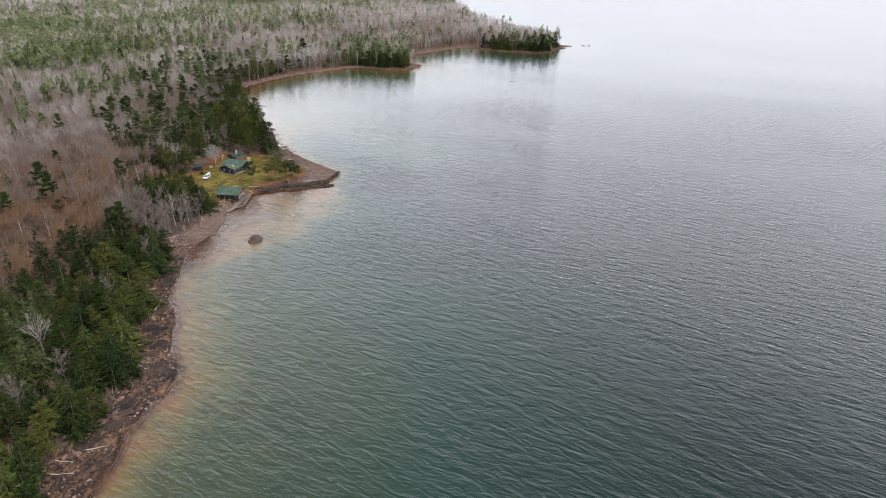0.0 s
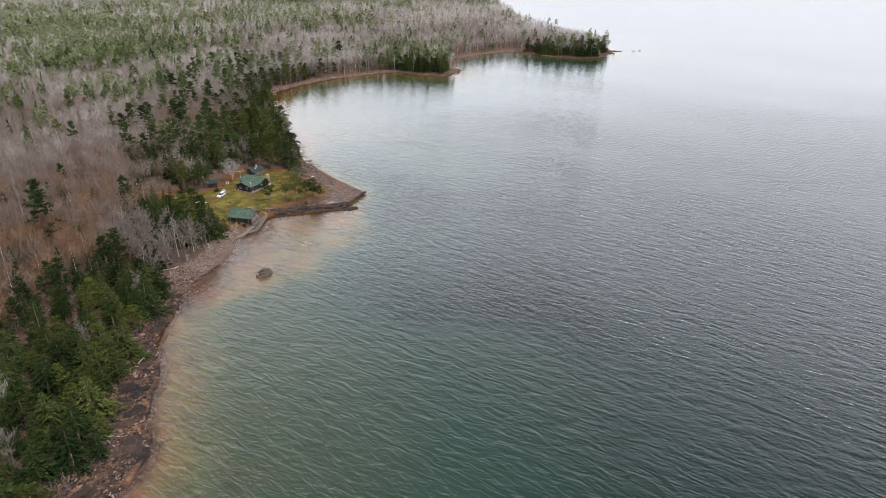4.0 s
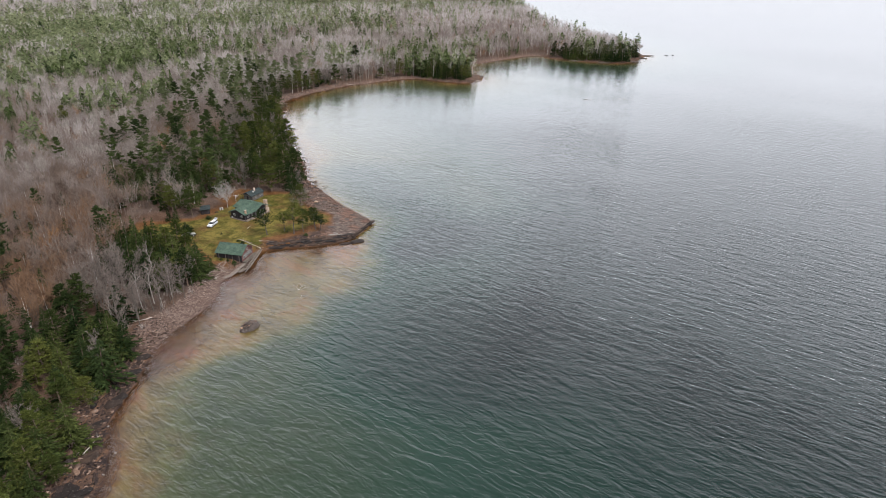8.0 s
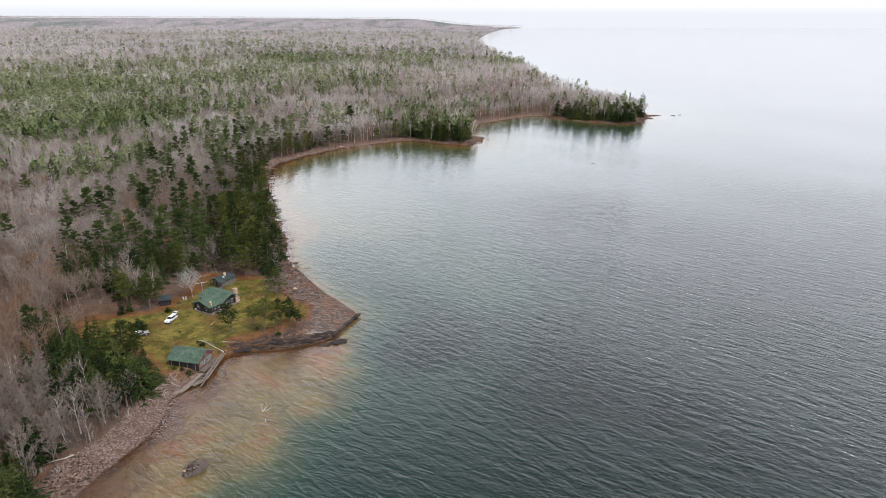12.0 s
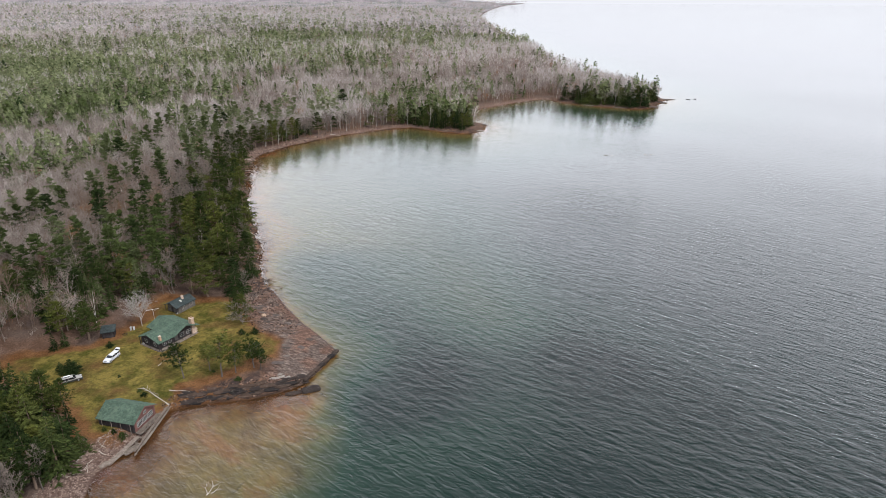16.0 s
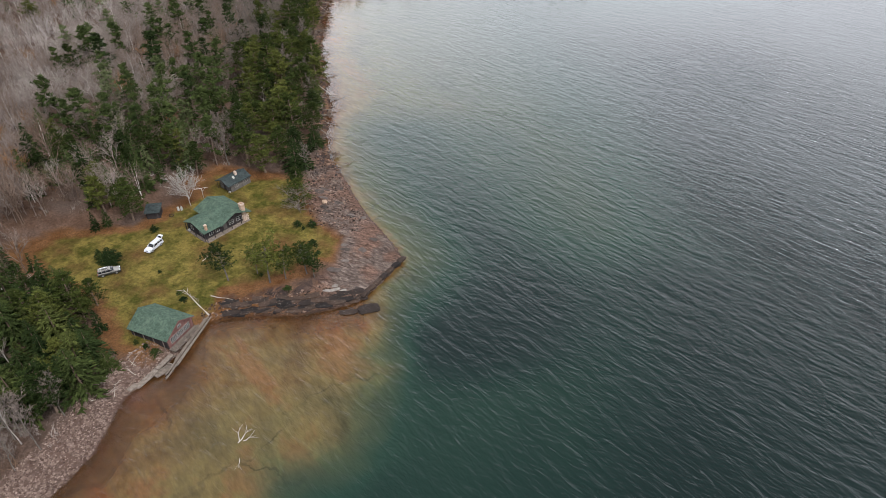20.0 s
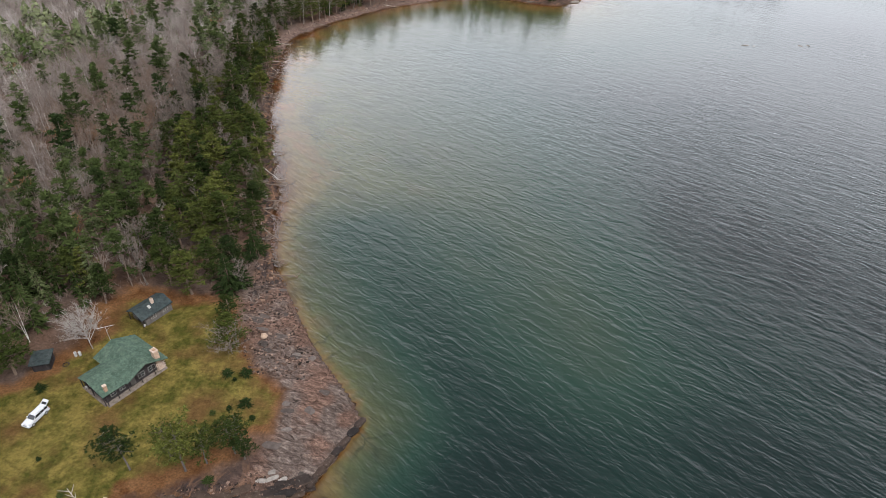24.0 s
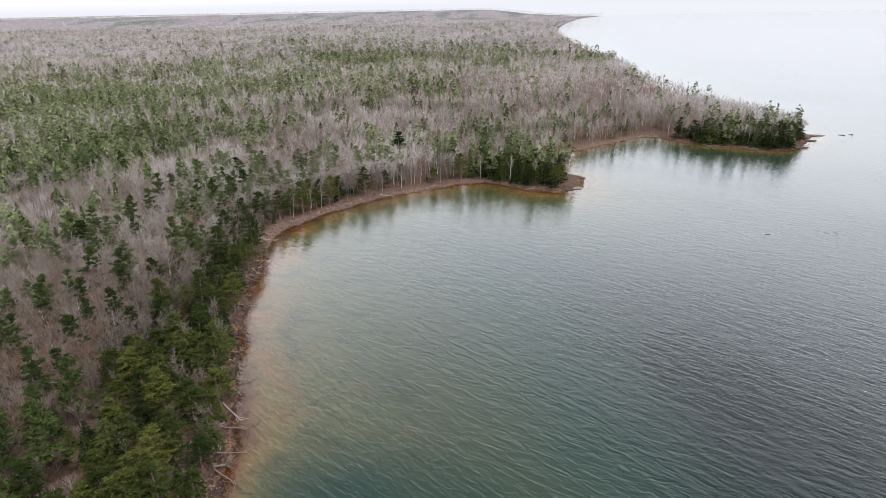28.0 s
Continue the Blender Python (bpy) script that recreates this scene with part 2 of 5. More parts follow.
def inside(xy, poly):
    x, y = xy[:, 0], xy[:, 1]
    hit = np.zeros(len(x), bool)
    for (x0, y0), (x1, y1) in zip(poly, np.roll(poly, -1, 0)):
        with np.errstate(divide="ignore", invalid="ignore"):
            hit ^= ((y0 > y) != (y1 > y)) & (x < (x1 - x0) * (y - y0) / (y1 - y0) + x0)
    return hit


def line_distance(xy, line):
    best = np.full(len(xy), 1e9)
    for a, b in zip(line[:-1], line[1:]):
        d = b - a
        t = np.clip(((xy - a) @ d) / (d @ d), 0, 1)
        best = np.minimum(best, ((xy - a - t[:, None] * d) ** 2).sum(1))
    return np.sqrt(best)


LAND = np.vstack([SHORE, [(-9000, 5600), (-9000, -420)]])


def from_shore(xy):
    """Metres inland from the waterline; out in the water they are negative."""
    d = line_distance(xy, SHORE)
    d = np.where(inside(xy, LAND), d, -d)
    rugged = (1 - step01(xy[:, 1], 60, 84)) + step01(xy[:, 1], 196, 214)
    return d + rugged * (1.1 * wave_noise(xy, 6.0, 51) + 0.7 * wave_noise(xy, 2.4, 52)) * (1 - step01(np.abs(d), 3, 9))


def wave_noise(xy, size, seed=0):
    """Smooth value noise in -1..1, on arrays."""
    g = np.random.RandomState(seed).uniform(-1, 1, (64, 64))
    p = xy / size + 1000.3
    i = np.floor(p).astype(int)
    f = p - i
    f = f * f * (3 - 2 * f)
    i0, i1, j0, j1 = i[:, 0] % 64, (i[:, 0] + 1) % 64, i[:, 1] % 64, (i[:, 1] + 1) % 64
    return (g[i0, j0] * (1 - f[:, 0]) + g[i1, j0] * f[:, 0]) * (1 - f[:, 1]) + (g[i0, j1] * (1 - f[:, 0]) + g[i1, j1] * f[:, 0]) * f[:, 1]


def step01(x, a, b):
    t = np.clip((x - a) / (b - a), 0, 1)
    return t * t * (3 - 2 * t)


def zone(xy, x0, y0, x1, y1, soft=8.0):
    """1 near the line from one place to another, 0 past soft metres from it."""
    return 1 - step01(line_distance(xy, np.array([(x0, y0), (x1, y1)], float)), soft * 0.5, soft)


def slab_mask(xy):
    """The bare rock table at the tip and along the outer side of the point."""
    near = np.maximum(zone(xy, -40, 163, -50, 170, 26), zone(xy, -50, 172, -62, 187, 18))
    return near * (1 - step01(lawn_depth(xy), -1.0, 1.5))


def lawn_depth(xy):
    d = line_distance(xy, np.vstack([LAWN, LAWN[:1]]))
    return np.where(inside(xy, LAWN), d, -d)


def bank_width(xy):
    """How wide the open bank is between the water and the wood."""
    y = xy[:, 1]
    return np.interp(y, [-60, 0, 30, 60, 90, 115, 135, 140, 150, 165, 185, 205, 225, 300, 360, 380, 430, 470, 480, 600],
                     [13, 13, 12, 9, 9, 8, 6, 5, 9, 16, 11, 4.5, 3.0, 3, 3.5, 5.5, 6, 4, 4, 5])


def height(xy, s=None):
    s = from_shore(xy) if s is None else s
    w = bank_width(xy)
    n1, n2, n3 = wave_noise(xy, 3.0, 1), wave_noise(xy, 9.0, 2), wave_noise(xy, 60.0, 3)
    land = 0.35 * step01(s, 0, 1.2) + 1.25 * step01(s, 0.2 * w, w) + 1.6 * step01(s, w, w + 45) + 2.0 * step01(s, 60, 400)
    land = land + n3 * 1.2 * step01(s, 40, 160) + (n2 * 0.25 + n1 * 0.12) * step01(s, 0.5, 4)
    land = land + 48.0 * step01(np.hypot(xy[:, 0], xy[:, 1]), 4150, 4880) * step01(s, 60, 600)
    # steep broken ledge along the south side of the point
    ledge = zone(xy, -67, 139, -44, 147.5, 9)
    land = land * (1 - ledge) + ledge * (0.5 * step01(s, 0, 0.8) + 0.5 * step01(s, 1.5, 2.2) + 0.6 * step01(s, 3.0, 4.5) + n1 * 0.18)
    # the rock table: thin beds that step up inland
    slab = slab_mask(xy)
    along = xy[:, 0] * 0.14 + xy[:, 1] * 0.99
    table = 0.75 + 0.055 * s + 0.20 * n2 + 0.12 * wave_noise(np.stack([along * 2.2, xy[:, 0] * 0.35], 1), 3.0, 7)
    beds = np.floor(table / 0.16) * 0.16 + 0.16 * step01(table / 0.16 % 1.0, 0.7, 1.0)
    land = land * (1 - slab) + slab * (beds + 0.3) * step01(s, -0.2, 0.7)
    lawn = step01(lawn_depth(xy), -3, 3)
    land = land * (1 - lawn) + lawn * (1.55 + 0.12 * n2)
    d = -s
    shelf = line_distance(xy, np.vstack([SHELF, SHELF[:1]]))
    flat = step01(np.where(inside(xy, SHELF), shelf, -shelf) + 3.2 * n2 + 1.2 * n1, -12.0, 4.0)
    bay = np.maximum(zone(xy, -105, 260, -80, 430, 150), 0.6 * zone(xy, -72, 205, -92, 240, 55)) * (1 - flat)
    slope = 0.17 * (1 + 1.2 * zone(xy, -34, 158, -62, 205, 40)) * (1 - 0.4 * bay)
    hole = 2.3 * zone(xy, -4, 92, 20, 140, 48) + 1.5 * zone(xy, 60, 100, 70, 260, 60) + 1.6 * zone(xy, -16, 160, -40, 215, 34)
    open_sea = hole + slope * np.clip(d - 1, 0, 17) + 0.052 * np.clip(d - 18, 0, 200)
    sea = -0.2 * step01(d, 0, 2) - open_sea * (1 - flat) - (0.028 * np.clip(d - 1, 0, 60) + 0.15 * step01(d, 3, 12)) * flat + (0.12 * n1 + 0.2 * n2) * step01(d, 1, 6)
    sea = np.maximum(sea, -9.0)
    return np.where(s > 0, land, sea)


def ground_z(x, y):
    return float(height(np.array([(x, y)], float))[0])


def spaced(stops):
    """Grid lines: (from, to, step) runs laid end to end."""
    return np.unique(np.concatenate([np.arange(a, b, c) for a, b, c in stops]))


def mesh_from(name, verts, faces, mat=None, smooth=True):
    me = bpy.data.meshes.new(name)
    verts, faces = np.asarray(verts, np.float32), np.asarray(faces, np.int32)
    k = faces.shape[1]
    me.vertices.add(len(verts))
    me.vertices.foreach_set("co", verts.ravel())
    me.loops.add(faces.size)
    me.loops.foreach_set("vertex_index", faces.ravel())
    me.polygons.add(len(faces))
    me.polygons.foreach_set("loop_start", np.arange(0, faces.size, k, dtype=np.int32))
    me.polygons.foreach_set("use_smooth", np.full(len(faces), smooth))
    me.update(calc_edges=True)
    if mat:
        me.materials.append(mat)
    return me


def grid_mesh(name, xs, ys, z_of, mat, attrs):
    gx, gy = np.meshgrid(xs, ys, indexing="ij")
    xy = np.stack([gx.ravel(), gy.ravel()], 1)
    z, extra = z_of(xy)
    i = np.arange(len(xs) * len(ys)).reshape(len(xs), len(ys))
    faces = np.stack([i[:-1, :-1], i[1:, :-1], i[1:, 1:], i[:-1, 1:]], -1).reshape(-1, 4)
    me = mesh_from(name, np.column_stack([xy, z]), faces, mat)
    for key in attrs:
        a = me.attributes.new(key, "FLOAT", "POINT")
        a.data.foreach_set("value", np.asarray(extra[key], np.float32))
    return me


# ------------------------------------------------------------------ ground
def ground_material():
    n = Nodes("lake_shore_ground")
    s, lawn, slab, beach = n.attr("inland"), n.attr("lawn"), n.attr("slab"), n.attr("beach")
    fine, mid, big = n.noise(2.3, 6, 0.65), n.noise(0.35, 5, 0.6), n.noise(0.06, 4)
    litter = n.mix(n.ramp(mid, [(0.3, 0), (0.7, 1)]), (0.050, 0.028, 0.018), (0.092, 0.058, 0.042))
    litter = n.mix(n.ramp(big, [(0.4, 0), (0.65, 1)]), litter, (0.070, 0.052, 0.044))
    # Far ground takes the wood's tone, with mauve haze put into the colour.
    hazy_wood = n.mix(n.ramp(n.noise(0.006, 5, 0.6, (1.0, 0.45, 1.0)), [(0.48, 0), (0.6, 1)]), (0.142, 0.128, 0.136), (0.072, 0.080, 0.076))
    litter = n.mix(n.attr("far_haze"), litter, hazy_wood)
    litter = n.mix(1.0, litter, n.ramp(fine, [(0.3, 0.6), (0.7, 1.4)]), "MULTIPLY")
    grass = n.mix(n.ramp(mid, [(0.38, 0), (0.62, 1)]), (0.040, 0.040, 0.0085), (0.112, 0.088, 0.024))
    grass = n.mix(n.ramp(n.noise(0.13, 4), [(0.48, 0), (0.68, 1)]), grass, (0.072, 0.042, 0.016))
    grass = n.mix(1.0, grass, n.ramp(n.noise(1.6, 7, 0.75), [(0.3, 0.55), (0.7, 1.45)]), "MULTIPLY")
    beds = n.noise(0.55, 9, 0.74, (0.55, 1.5, 5.0), -14, 1.3)
    chips = n.noise(2.6, 6, 0.75, (0.6, 1.2, 2.0), -20, 0.8)
    rock = n.ramp(beds, [(0.34, (0.014, 0.011, 0.010)), (0.43, (0.052, 0.039, 0.033)), (0.56, (0.098, 0.076, 0.066)), (0.72, (0.190, 0.160, 0.143))])
    rock = n.mix(1.0, rock, n.ramp(chips, [(0.30, 0.45), (0.50, 1.0), (0.72, 1.75)]), "MULTIPLY")
    rock = n.mix(n.ramp(n.noise(0.16, 4), [(0.45, 0), (0.6, 1)]), rock, n.mix(1.0, rock, (1.12, 0.90, 0.80), "MULTIPLY"))
    pebble = n.add("ShaderNodeTexVoronoi")
    pebble.inputs["Scale"].default_value = 2.0
    n.link(n.place, pebble.inputs["Vector"])
    one = n.add("ShaderNodeSeparateColor")
    n.link(pebble.outputs["Color"], one.inputs[0])
    shingle = n.ramp(one.outputs[0], [(0, (0.045, 0.028, 0.022)), (0.5, (0.095, 0.068, 0.057)), (1, (0.185, 0.142, 0.122))])
    shingle = n.mix(n.ramp(mid, [(0.35, 0), (0.65, 1)]), shingle, (0.080, 0.052, 0.042))
    shelf = n.ramp(n.noise(0.45, 7, 0.68, (1, 0.5, 4), 0, 0.8), [(0.32, (0.013, 0.011, 0.012)), (0.47, (0.036, 0.026, 0.023)), (0.57, (0.100, 0.057, 0.036)), (0.74, (0.200, 0.120, 0.074))])
    bed = n.ramp(n.noise(0.10, 7, 0.60, (1, 0.55, 1), 48, 0.25), [(0.30, (0.034, 0.030, 0.014)), (0.44, (0.082, 0.068, 0.028)), (0.52, (0.120, 0.104, 0.042)), (0.60, (0.112, 0.064, 0.033)), (0.74, (0.175, 0.112, 0.072))])
    bed = n.mix(1.0, bed, n.ramp(n.noise(1.1, 5, 0.65, (0.35, 1, 1), -40), [(0.3, 0.72), (0.7, 1.28)]), "MULTIPLY")
    wet = n.ramp(n.noise(0.25, 6, 0.65), [(0.35, (0.026, 0.016, 0.011)), (0.55, (0.062, 0.030, 0.016)), (0.72, (0.150, 0.080, 0.036))])
    bed = n.mix(n.ramp(n.math("MULTIPLY", n.math("ADD", s, n.math("MULTIPLY", n.math("SUBTRACT", mid, 0.5), 8.0)), -0.1), [(0.25, 0.9), (0.75, 0.0)]), bed, wet)
    crack = n.add("ShaderNodeTexVoronoi")
    crack.feature = "DISTANCE_TO_EDGE"
    crack.inputs["Scale"].default_value = 0.035
    bent = n.add("ShaderNodeVectorMath")
    shift = n.add("ShaderNodeTexNoise")
    shift.inputs["Scale"].default_value = 0.15
    n.link(n.place, shift.inputs["Vector"])
    scaled = n.add("ShaderNodeVectorMath")
    scaled.operation = "SCALE"
    scaled.inputs["Scale"].default_value = 5.0
    n.link(shift.outputs["Color"], scaled.inputs[0])
    n.link(n.place, bent.inputs[0])
    n.link(scaled.outputs[0], bent.inputs[1])
    n.link(bent.outputs[0], crack.inputs["Vector"])
    bed = n.mix(n.ramp(crack.outputs["Distance"], [(0.003, 0.42), (0.011, 0.0)]), bed, (0.03, 0.03, 0.025))
    ragged = n.math("ADD", s, n.math("MULTIPLY", n.math("SUBTRACT", fine, 0.5), 2.5))
    shore = n.mix(beach, shelf, shingle)
    wood_edge = n.attr("bank")
    col = n.mix(n.math("ADD", n.math("MULTIPLY", n.math("SUBTRACT", mid, 0.5), 0.7), wood_edge, True), shore, litter)
    col = n.mix(n.math("ADD", slab, n.math("MULTIPLY", n.math("SUBTRACT", fine, 0.5), n.math("MULTIPLY", slab, 0.5)), True), col, rock)
    leaf = n.mix(1.0, n.mix(n.ramp(mid, [(0.35, 0), (0.65, 1)]), (0.068, 0.030, 0.012), (0.112, 0.058, 0.026)), n.ramp(n.noise(2.6, 6, 0.7), [(0.3, 0.55), (0.7, 1.45)]), "MULTIPLY")
    edge = n.math("ADD", lawn, n.math("MULTIPLY", n.math("SUBTRACT", n.noise(0.2, 5, 0.65), 0.5), 0.45))
    col = n.mix(n.math("MULTIPLY", n.ramp(edge, [(0.28, 0), (0.44, 1)]), n.math("SUBTRACT", 1.0, slab), True), col, leaf)
    col = n.mix(n.ramp(edge, [(0.56, 0), (0.68, 1)]), col, grass)
    col = n.mix(n.ramp(n.math("MULTIPLY", ragged, 1.0), [(0.0, 0.75), (0.35, 0.0)]), col, n.mix(1.0, col, (0.5, 0.45, 0.42), "MULTIPLY"))
    col = n.mix(n.ramp(n.math("MULTIPLY", s, -1.0), [(0.0, 0), (0.6, 1)]), col, bed)
    relief = n.bump(fine, 0.25, 0.8, n.bump(beds, 0.6, 1.0))
    return n.done(col, 0.95, relief, gloss=0.04)


def land_data(xy):
    s = from_shore(xy)
    w = bank_width(xy)
    beach = np.maximum.reduce([zone(xy, -79, 84, -75, 118, 12), zone(xy, -126, 380, -50, 474, 22), zone(xy, 0, 545, 58, 608, 14), zone(xy, -73, 122, -72, 134, 8)])
    return height(xy, s), {"inland": s, "lawn": np.clip(0.5 + lawn_depth(xy) / 16 - 0.36 * zone(xy, -68, 147, -55, 153, 8) - 0.36 * zone(xy, -122, 160, -92, 170, 15), 0, 1), "slab": slab_mask(xy), "beach": beach, "bank": step01(s / w, 0.7, 1.15), "far_haze": step01(np.hypot(xy[:, 0], xy[:, 1]), 600, 2200)}


gx = spaced([(-4900, -1000, 130), (-1000, -300, 25), (-300, -145, 5), (-145, -30, 1.0), (-30, 0, 3), (0, 200, 9), (200, 500, 60), (500, 4901, 400)])
gy = spaced([(-900, -80, 60), (-80, -40, 6), (-40, 240, 1.0), (240, 320, 2.5), (320, 640, 5), (640, 1200, 25), (1200, 4901, 100)])
ground = tagged(new("ground", grid_mesh("ground", gx, gy, land_data, ground_material(), ["inland", "lawn", "slab", "beach", "bank", "far_haze"])),
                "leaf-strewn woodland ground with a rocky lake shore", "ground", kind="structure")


# ------------------------------------------------------------------ water
def water_material():
    n = Nodes("lake_water")
    depth = n.attr("depth")
    swell = n.noise(0.50, 3, 0.52, (0.34, 1.0, 1.0), -37, 0.7)
    crest = n.math("SUBTRACT", 1.0, n.math("MULTIPLY", n.math("ABSOLUTE", n.math("SUBTRACT", n.noise(0.62, 2, 0.5, (0.38, 1.0, 1.0), -33, 0.6), 0.5)), 3.0))
    chop = n.noise(1.4, 3, 0.55, (0.50, 1.0, 1.0), -26, 0.5)
    calm = n.attr("calm")
    broad = n.noise(0.010, 3, 0.5, (0.5, 1.0, 1.0), -36)
    gust = n.ramp(broad, [(0.35, 0.65), (0.65, 1.15)])
    live = n.math("MULTIPLY", gust, calm)
    waves = n.math("ADD", n.math("MULTIPLY", swell, 1.0), n.math("ADD", n.math("MULTIPLY", chop, 0.36), n.math("MULTIPLY", crest, 0.08)))
    b = n.add("ShaderNodeBump")
    b.inputs["Distance"].default_value = 0.40
    n.link(live, b.inputs["Strength"])
    n.link(waves, b.inputs["Height"])
    normal = b.outputs[0]
    body = n.ramp(n.math("MULTIPLY", depth, 1 / 9.0), [(0.0, (0.078, 0.043, 0.019)), (0.12, (0.057, 0.043, 0.0190)), (0.22, (0.033, 0.036, 0.0180)), (0.34, (0.0190, 0.0265, 0.0150)), (0.60, (0.0056, 0.0180, 0.0120)), (0.85, (0.0020, 0.0092, 0.0072)), (1.0, (0.0011, 0.0060, 0.0052))])
    # the lake bed shows through: olive and reddish rock and sand, fading with depth
    floor_tone = n.ramp(n.noise(0.10, 7, 0.60, (1, 0.55, 1), 48, 0.25), [(0.30, (0.52, 0.56, 0.52)), (0.44, (0.92, 0.94, 0.85)), (0.52, (1.15, 1.18, 0.98)), (0.60, (1.22, 0.96, 0.84)), (0.74, (1.55, 1.20, 1.08))])
    floor_tone = n.mix(1.0, floor_tone, n.ramp(n.noise(1.1, 5, 0.65, (0.35, 1, 1), -40), [(0.3, 0.74), (0.7, 1.26)]), "MULTIPLY")
    seam = n.add("ShaderNodeTexVoronoi")
    seam.feature = "DISTANCE_TO_EDGE"
    seam.inputs["Scale"].default_value = 0.034
    seam.inputs["Randomness"].default_value = 1.0
    drift = n.add("ShaderNodeTexNoise")
    drift.inputs["Scale"].default_value, drift.inputs["Detail"].default_value = 0.16, 4.0
    n.link(n.place, drift.inputs["Vector"])
    swing = n.add("ShaderNodeVectorMath")
    swing.operation = "MULTIPLY_ADD"
    swing.inputs[1].default_value = (11.0, 11.0, 0.0)
    n.link(drift.outputs["Color"], swing.inputs[0])
    n.link(n.place, swing.inputs[2])
    n.link(swing.outputs[0], seam.inputs["Vector"])
    floor_tone = n.mix(n.math("MULTIPLY", n.ramp(seam.outputs["Distance"], [(0.004, 0.6), (0.013, 0.0)]), n.ramp(n.noise(0.07, 3), [(0.45, 0.0), (0.6, 1.0)])), floor_tone, (0.30, 0.34, 0.34))
    edge_red = n.mix(n.ramp(n.math("ADD", depth, n.math("MULTIPLY", n.math("SUBTRACT", n.noise(0.25, 6, 0.65), 0.5), 1.2)), [(0.25, 0.85), (0.75, 0.0)]), (1, 1, 1), (0.62, 0.42, 0.34))
    body = n.mix(1.0, body, edge_red, "MULTIPLY")
    body = n.mix(n.ramp(n.math("MULTIPLY", depth, 1 / 9.0), [(0.0, 1.0), (0.2, 0.85), (0.6, 0.0)]), body, n.mix(1.0, body, floor_tone, "MULTIPLY"))
    under = n.add("ShaderNodeBsdfDiffuse")
    n.link(body, under.inputs["Color"])
    clear = n.add("ShaderNodeBsdfTransparent")
    clear.inputs["Color"].default_value = (0.86, 0.82, 0.68, 1)
    shine = n.add("ShaderNodeBsdfGlossy")
    shine.inputs["Roughness"].default_value = 0.04
    n.link(normal, shine.inputs["Normal"])
    fres = n.add("ShaderNodeFresnel")
    fres.inputs["IOR"].default_value = 1.333
    n.link(normal, fres.inputs["Normal"])
    murk = n.add("ShaderNodeMixShader")
    n.link(n.ramp(n.math("MULTIPLY", depth, 1 / 4.5), [(0.0, 0.15), (0.06, 0.8), (0.10, 1.0)]), murk.inputs[0])
    n.link(clear.outputs[0], murk.inputs[1])
    n.link(under.outputs[0], murk.inputs[2])
    both = n.add("ShaderNodeMixShader")
    n.link(fres.outputs[0], both.inputs[0])
    n.link(murk.outputs[0], both.inputs[1])
    n.link(shine.outputs[0], both.inputs[2])
    n.tree.nodes.remove(n.bsdf)
    n.link(both.outputs[0], n.out.inputs["Surface"])
    return n.mat


def water_data(xy):
    s = from_shore(xy)
    z = height(xy, s)
    sheltered = np.maximum(zone(xy, -70, 105, -62, 130, 60) * 0.08, 0.40 * (1 - step01(line_distance(xy, np.array([(-120, 300), (-60, 450), (60, 590)], float)), 20, 170)))
    return np.zeros(len(xy)), {"depth": np.clip(-z, 0, 20), "calm": np.clip(1 - sheltered + 0.22 * step01(xy[:, 0], 30, 140) * step01(xy[:, 1], -100, 150) * (1 - step01(xy[:, 1], 250, 450)) - 0.60 * step01(xy[:, 1], 190, 400), 0.36, 1.3)}


wx = spaced([(-4900, -200, 400), (-200, -140, 10), (-140, -85, 4), (-85, -20, 2.0), (-20, 60, 6), (60, 300, 12), (300, 4901, 300)])
wy = spaced([(-900, -60, 80), (-60, 240, 2.0), (240, 660, 8), (660, 4901, 200)])
water = tagged(new("water", grid_mesh("water", wx, wy, water_data, water_material(), ["depth", "calm"])),
               "rippled grey-green lake water, brown and clear in the shallows", "lake", kind="structure")
# ------------------------------------------------------------------ trees
def unit(v):
    return v / (np.linalg.norm(v, axis=-1, keepdims=True) + 1e-9)


def rods(p0, p1, r0, r1, sides=3):
    """Tapered rods from p0 to p1, as triangles."""
    ax = unit(p1 - p0)
    side = unit(np.cross(ax, np.where(np.abs(ax[:, 2:3]) > 0.9, [[1.0, 0, 0]], [[0, 0, 1.0]])))
    other = np.cross(ax, side)
    tris = []
    for k in range(sides):
        a, b = 2 * math.pi * k / sides, 2 * math.pi * (k + 1) / sides
        da, db = side * math.cos(a) + other * math.sin(a), side * math.cos(b) + other * math.sin(b)
        q0, q1, q2, q3 = p0 + da * r0[:, None], p0 + db * r0[:, None], p1 + db * r1[:, None], p1 + da * r1[:, None]
        tris += [np.stack([q0, q1, q2], 1), np.stack([q0, q2, q3], 1)]
    return np.concatenate(tris)


def slivers(p0, p1, w, rng):
    """Thin pointed blades from p0 to p1, turned at random."""
    ax = unit(p1 - p0)
    side = unit(np.cross(ax, rng.normal(size=p0.shape)))
    return np.stack([p0 - side * w[:, None] / 2, p0 + side * w[:, None] / 2, p1], 1)


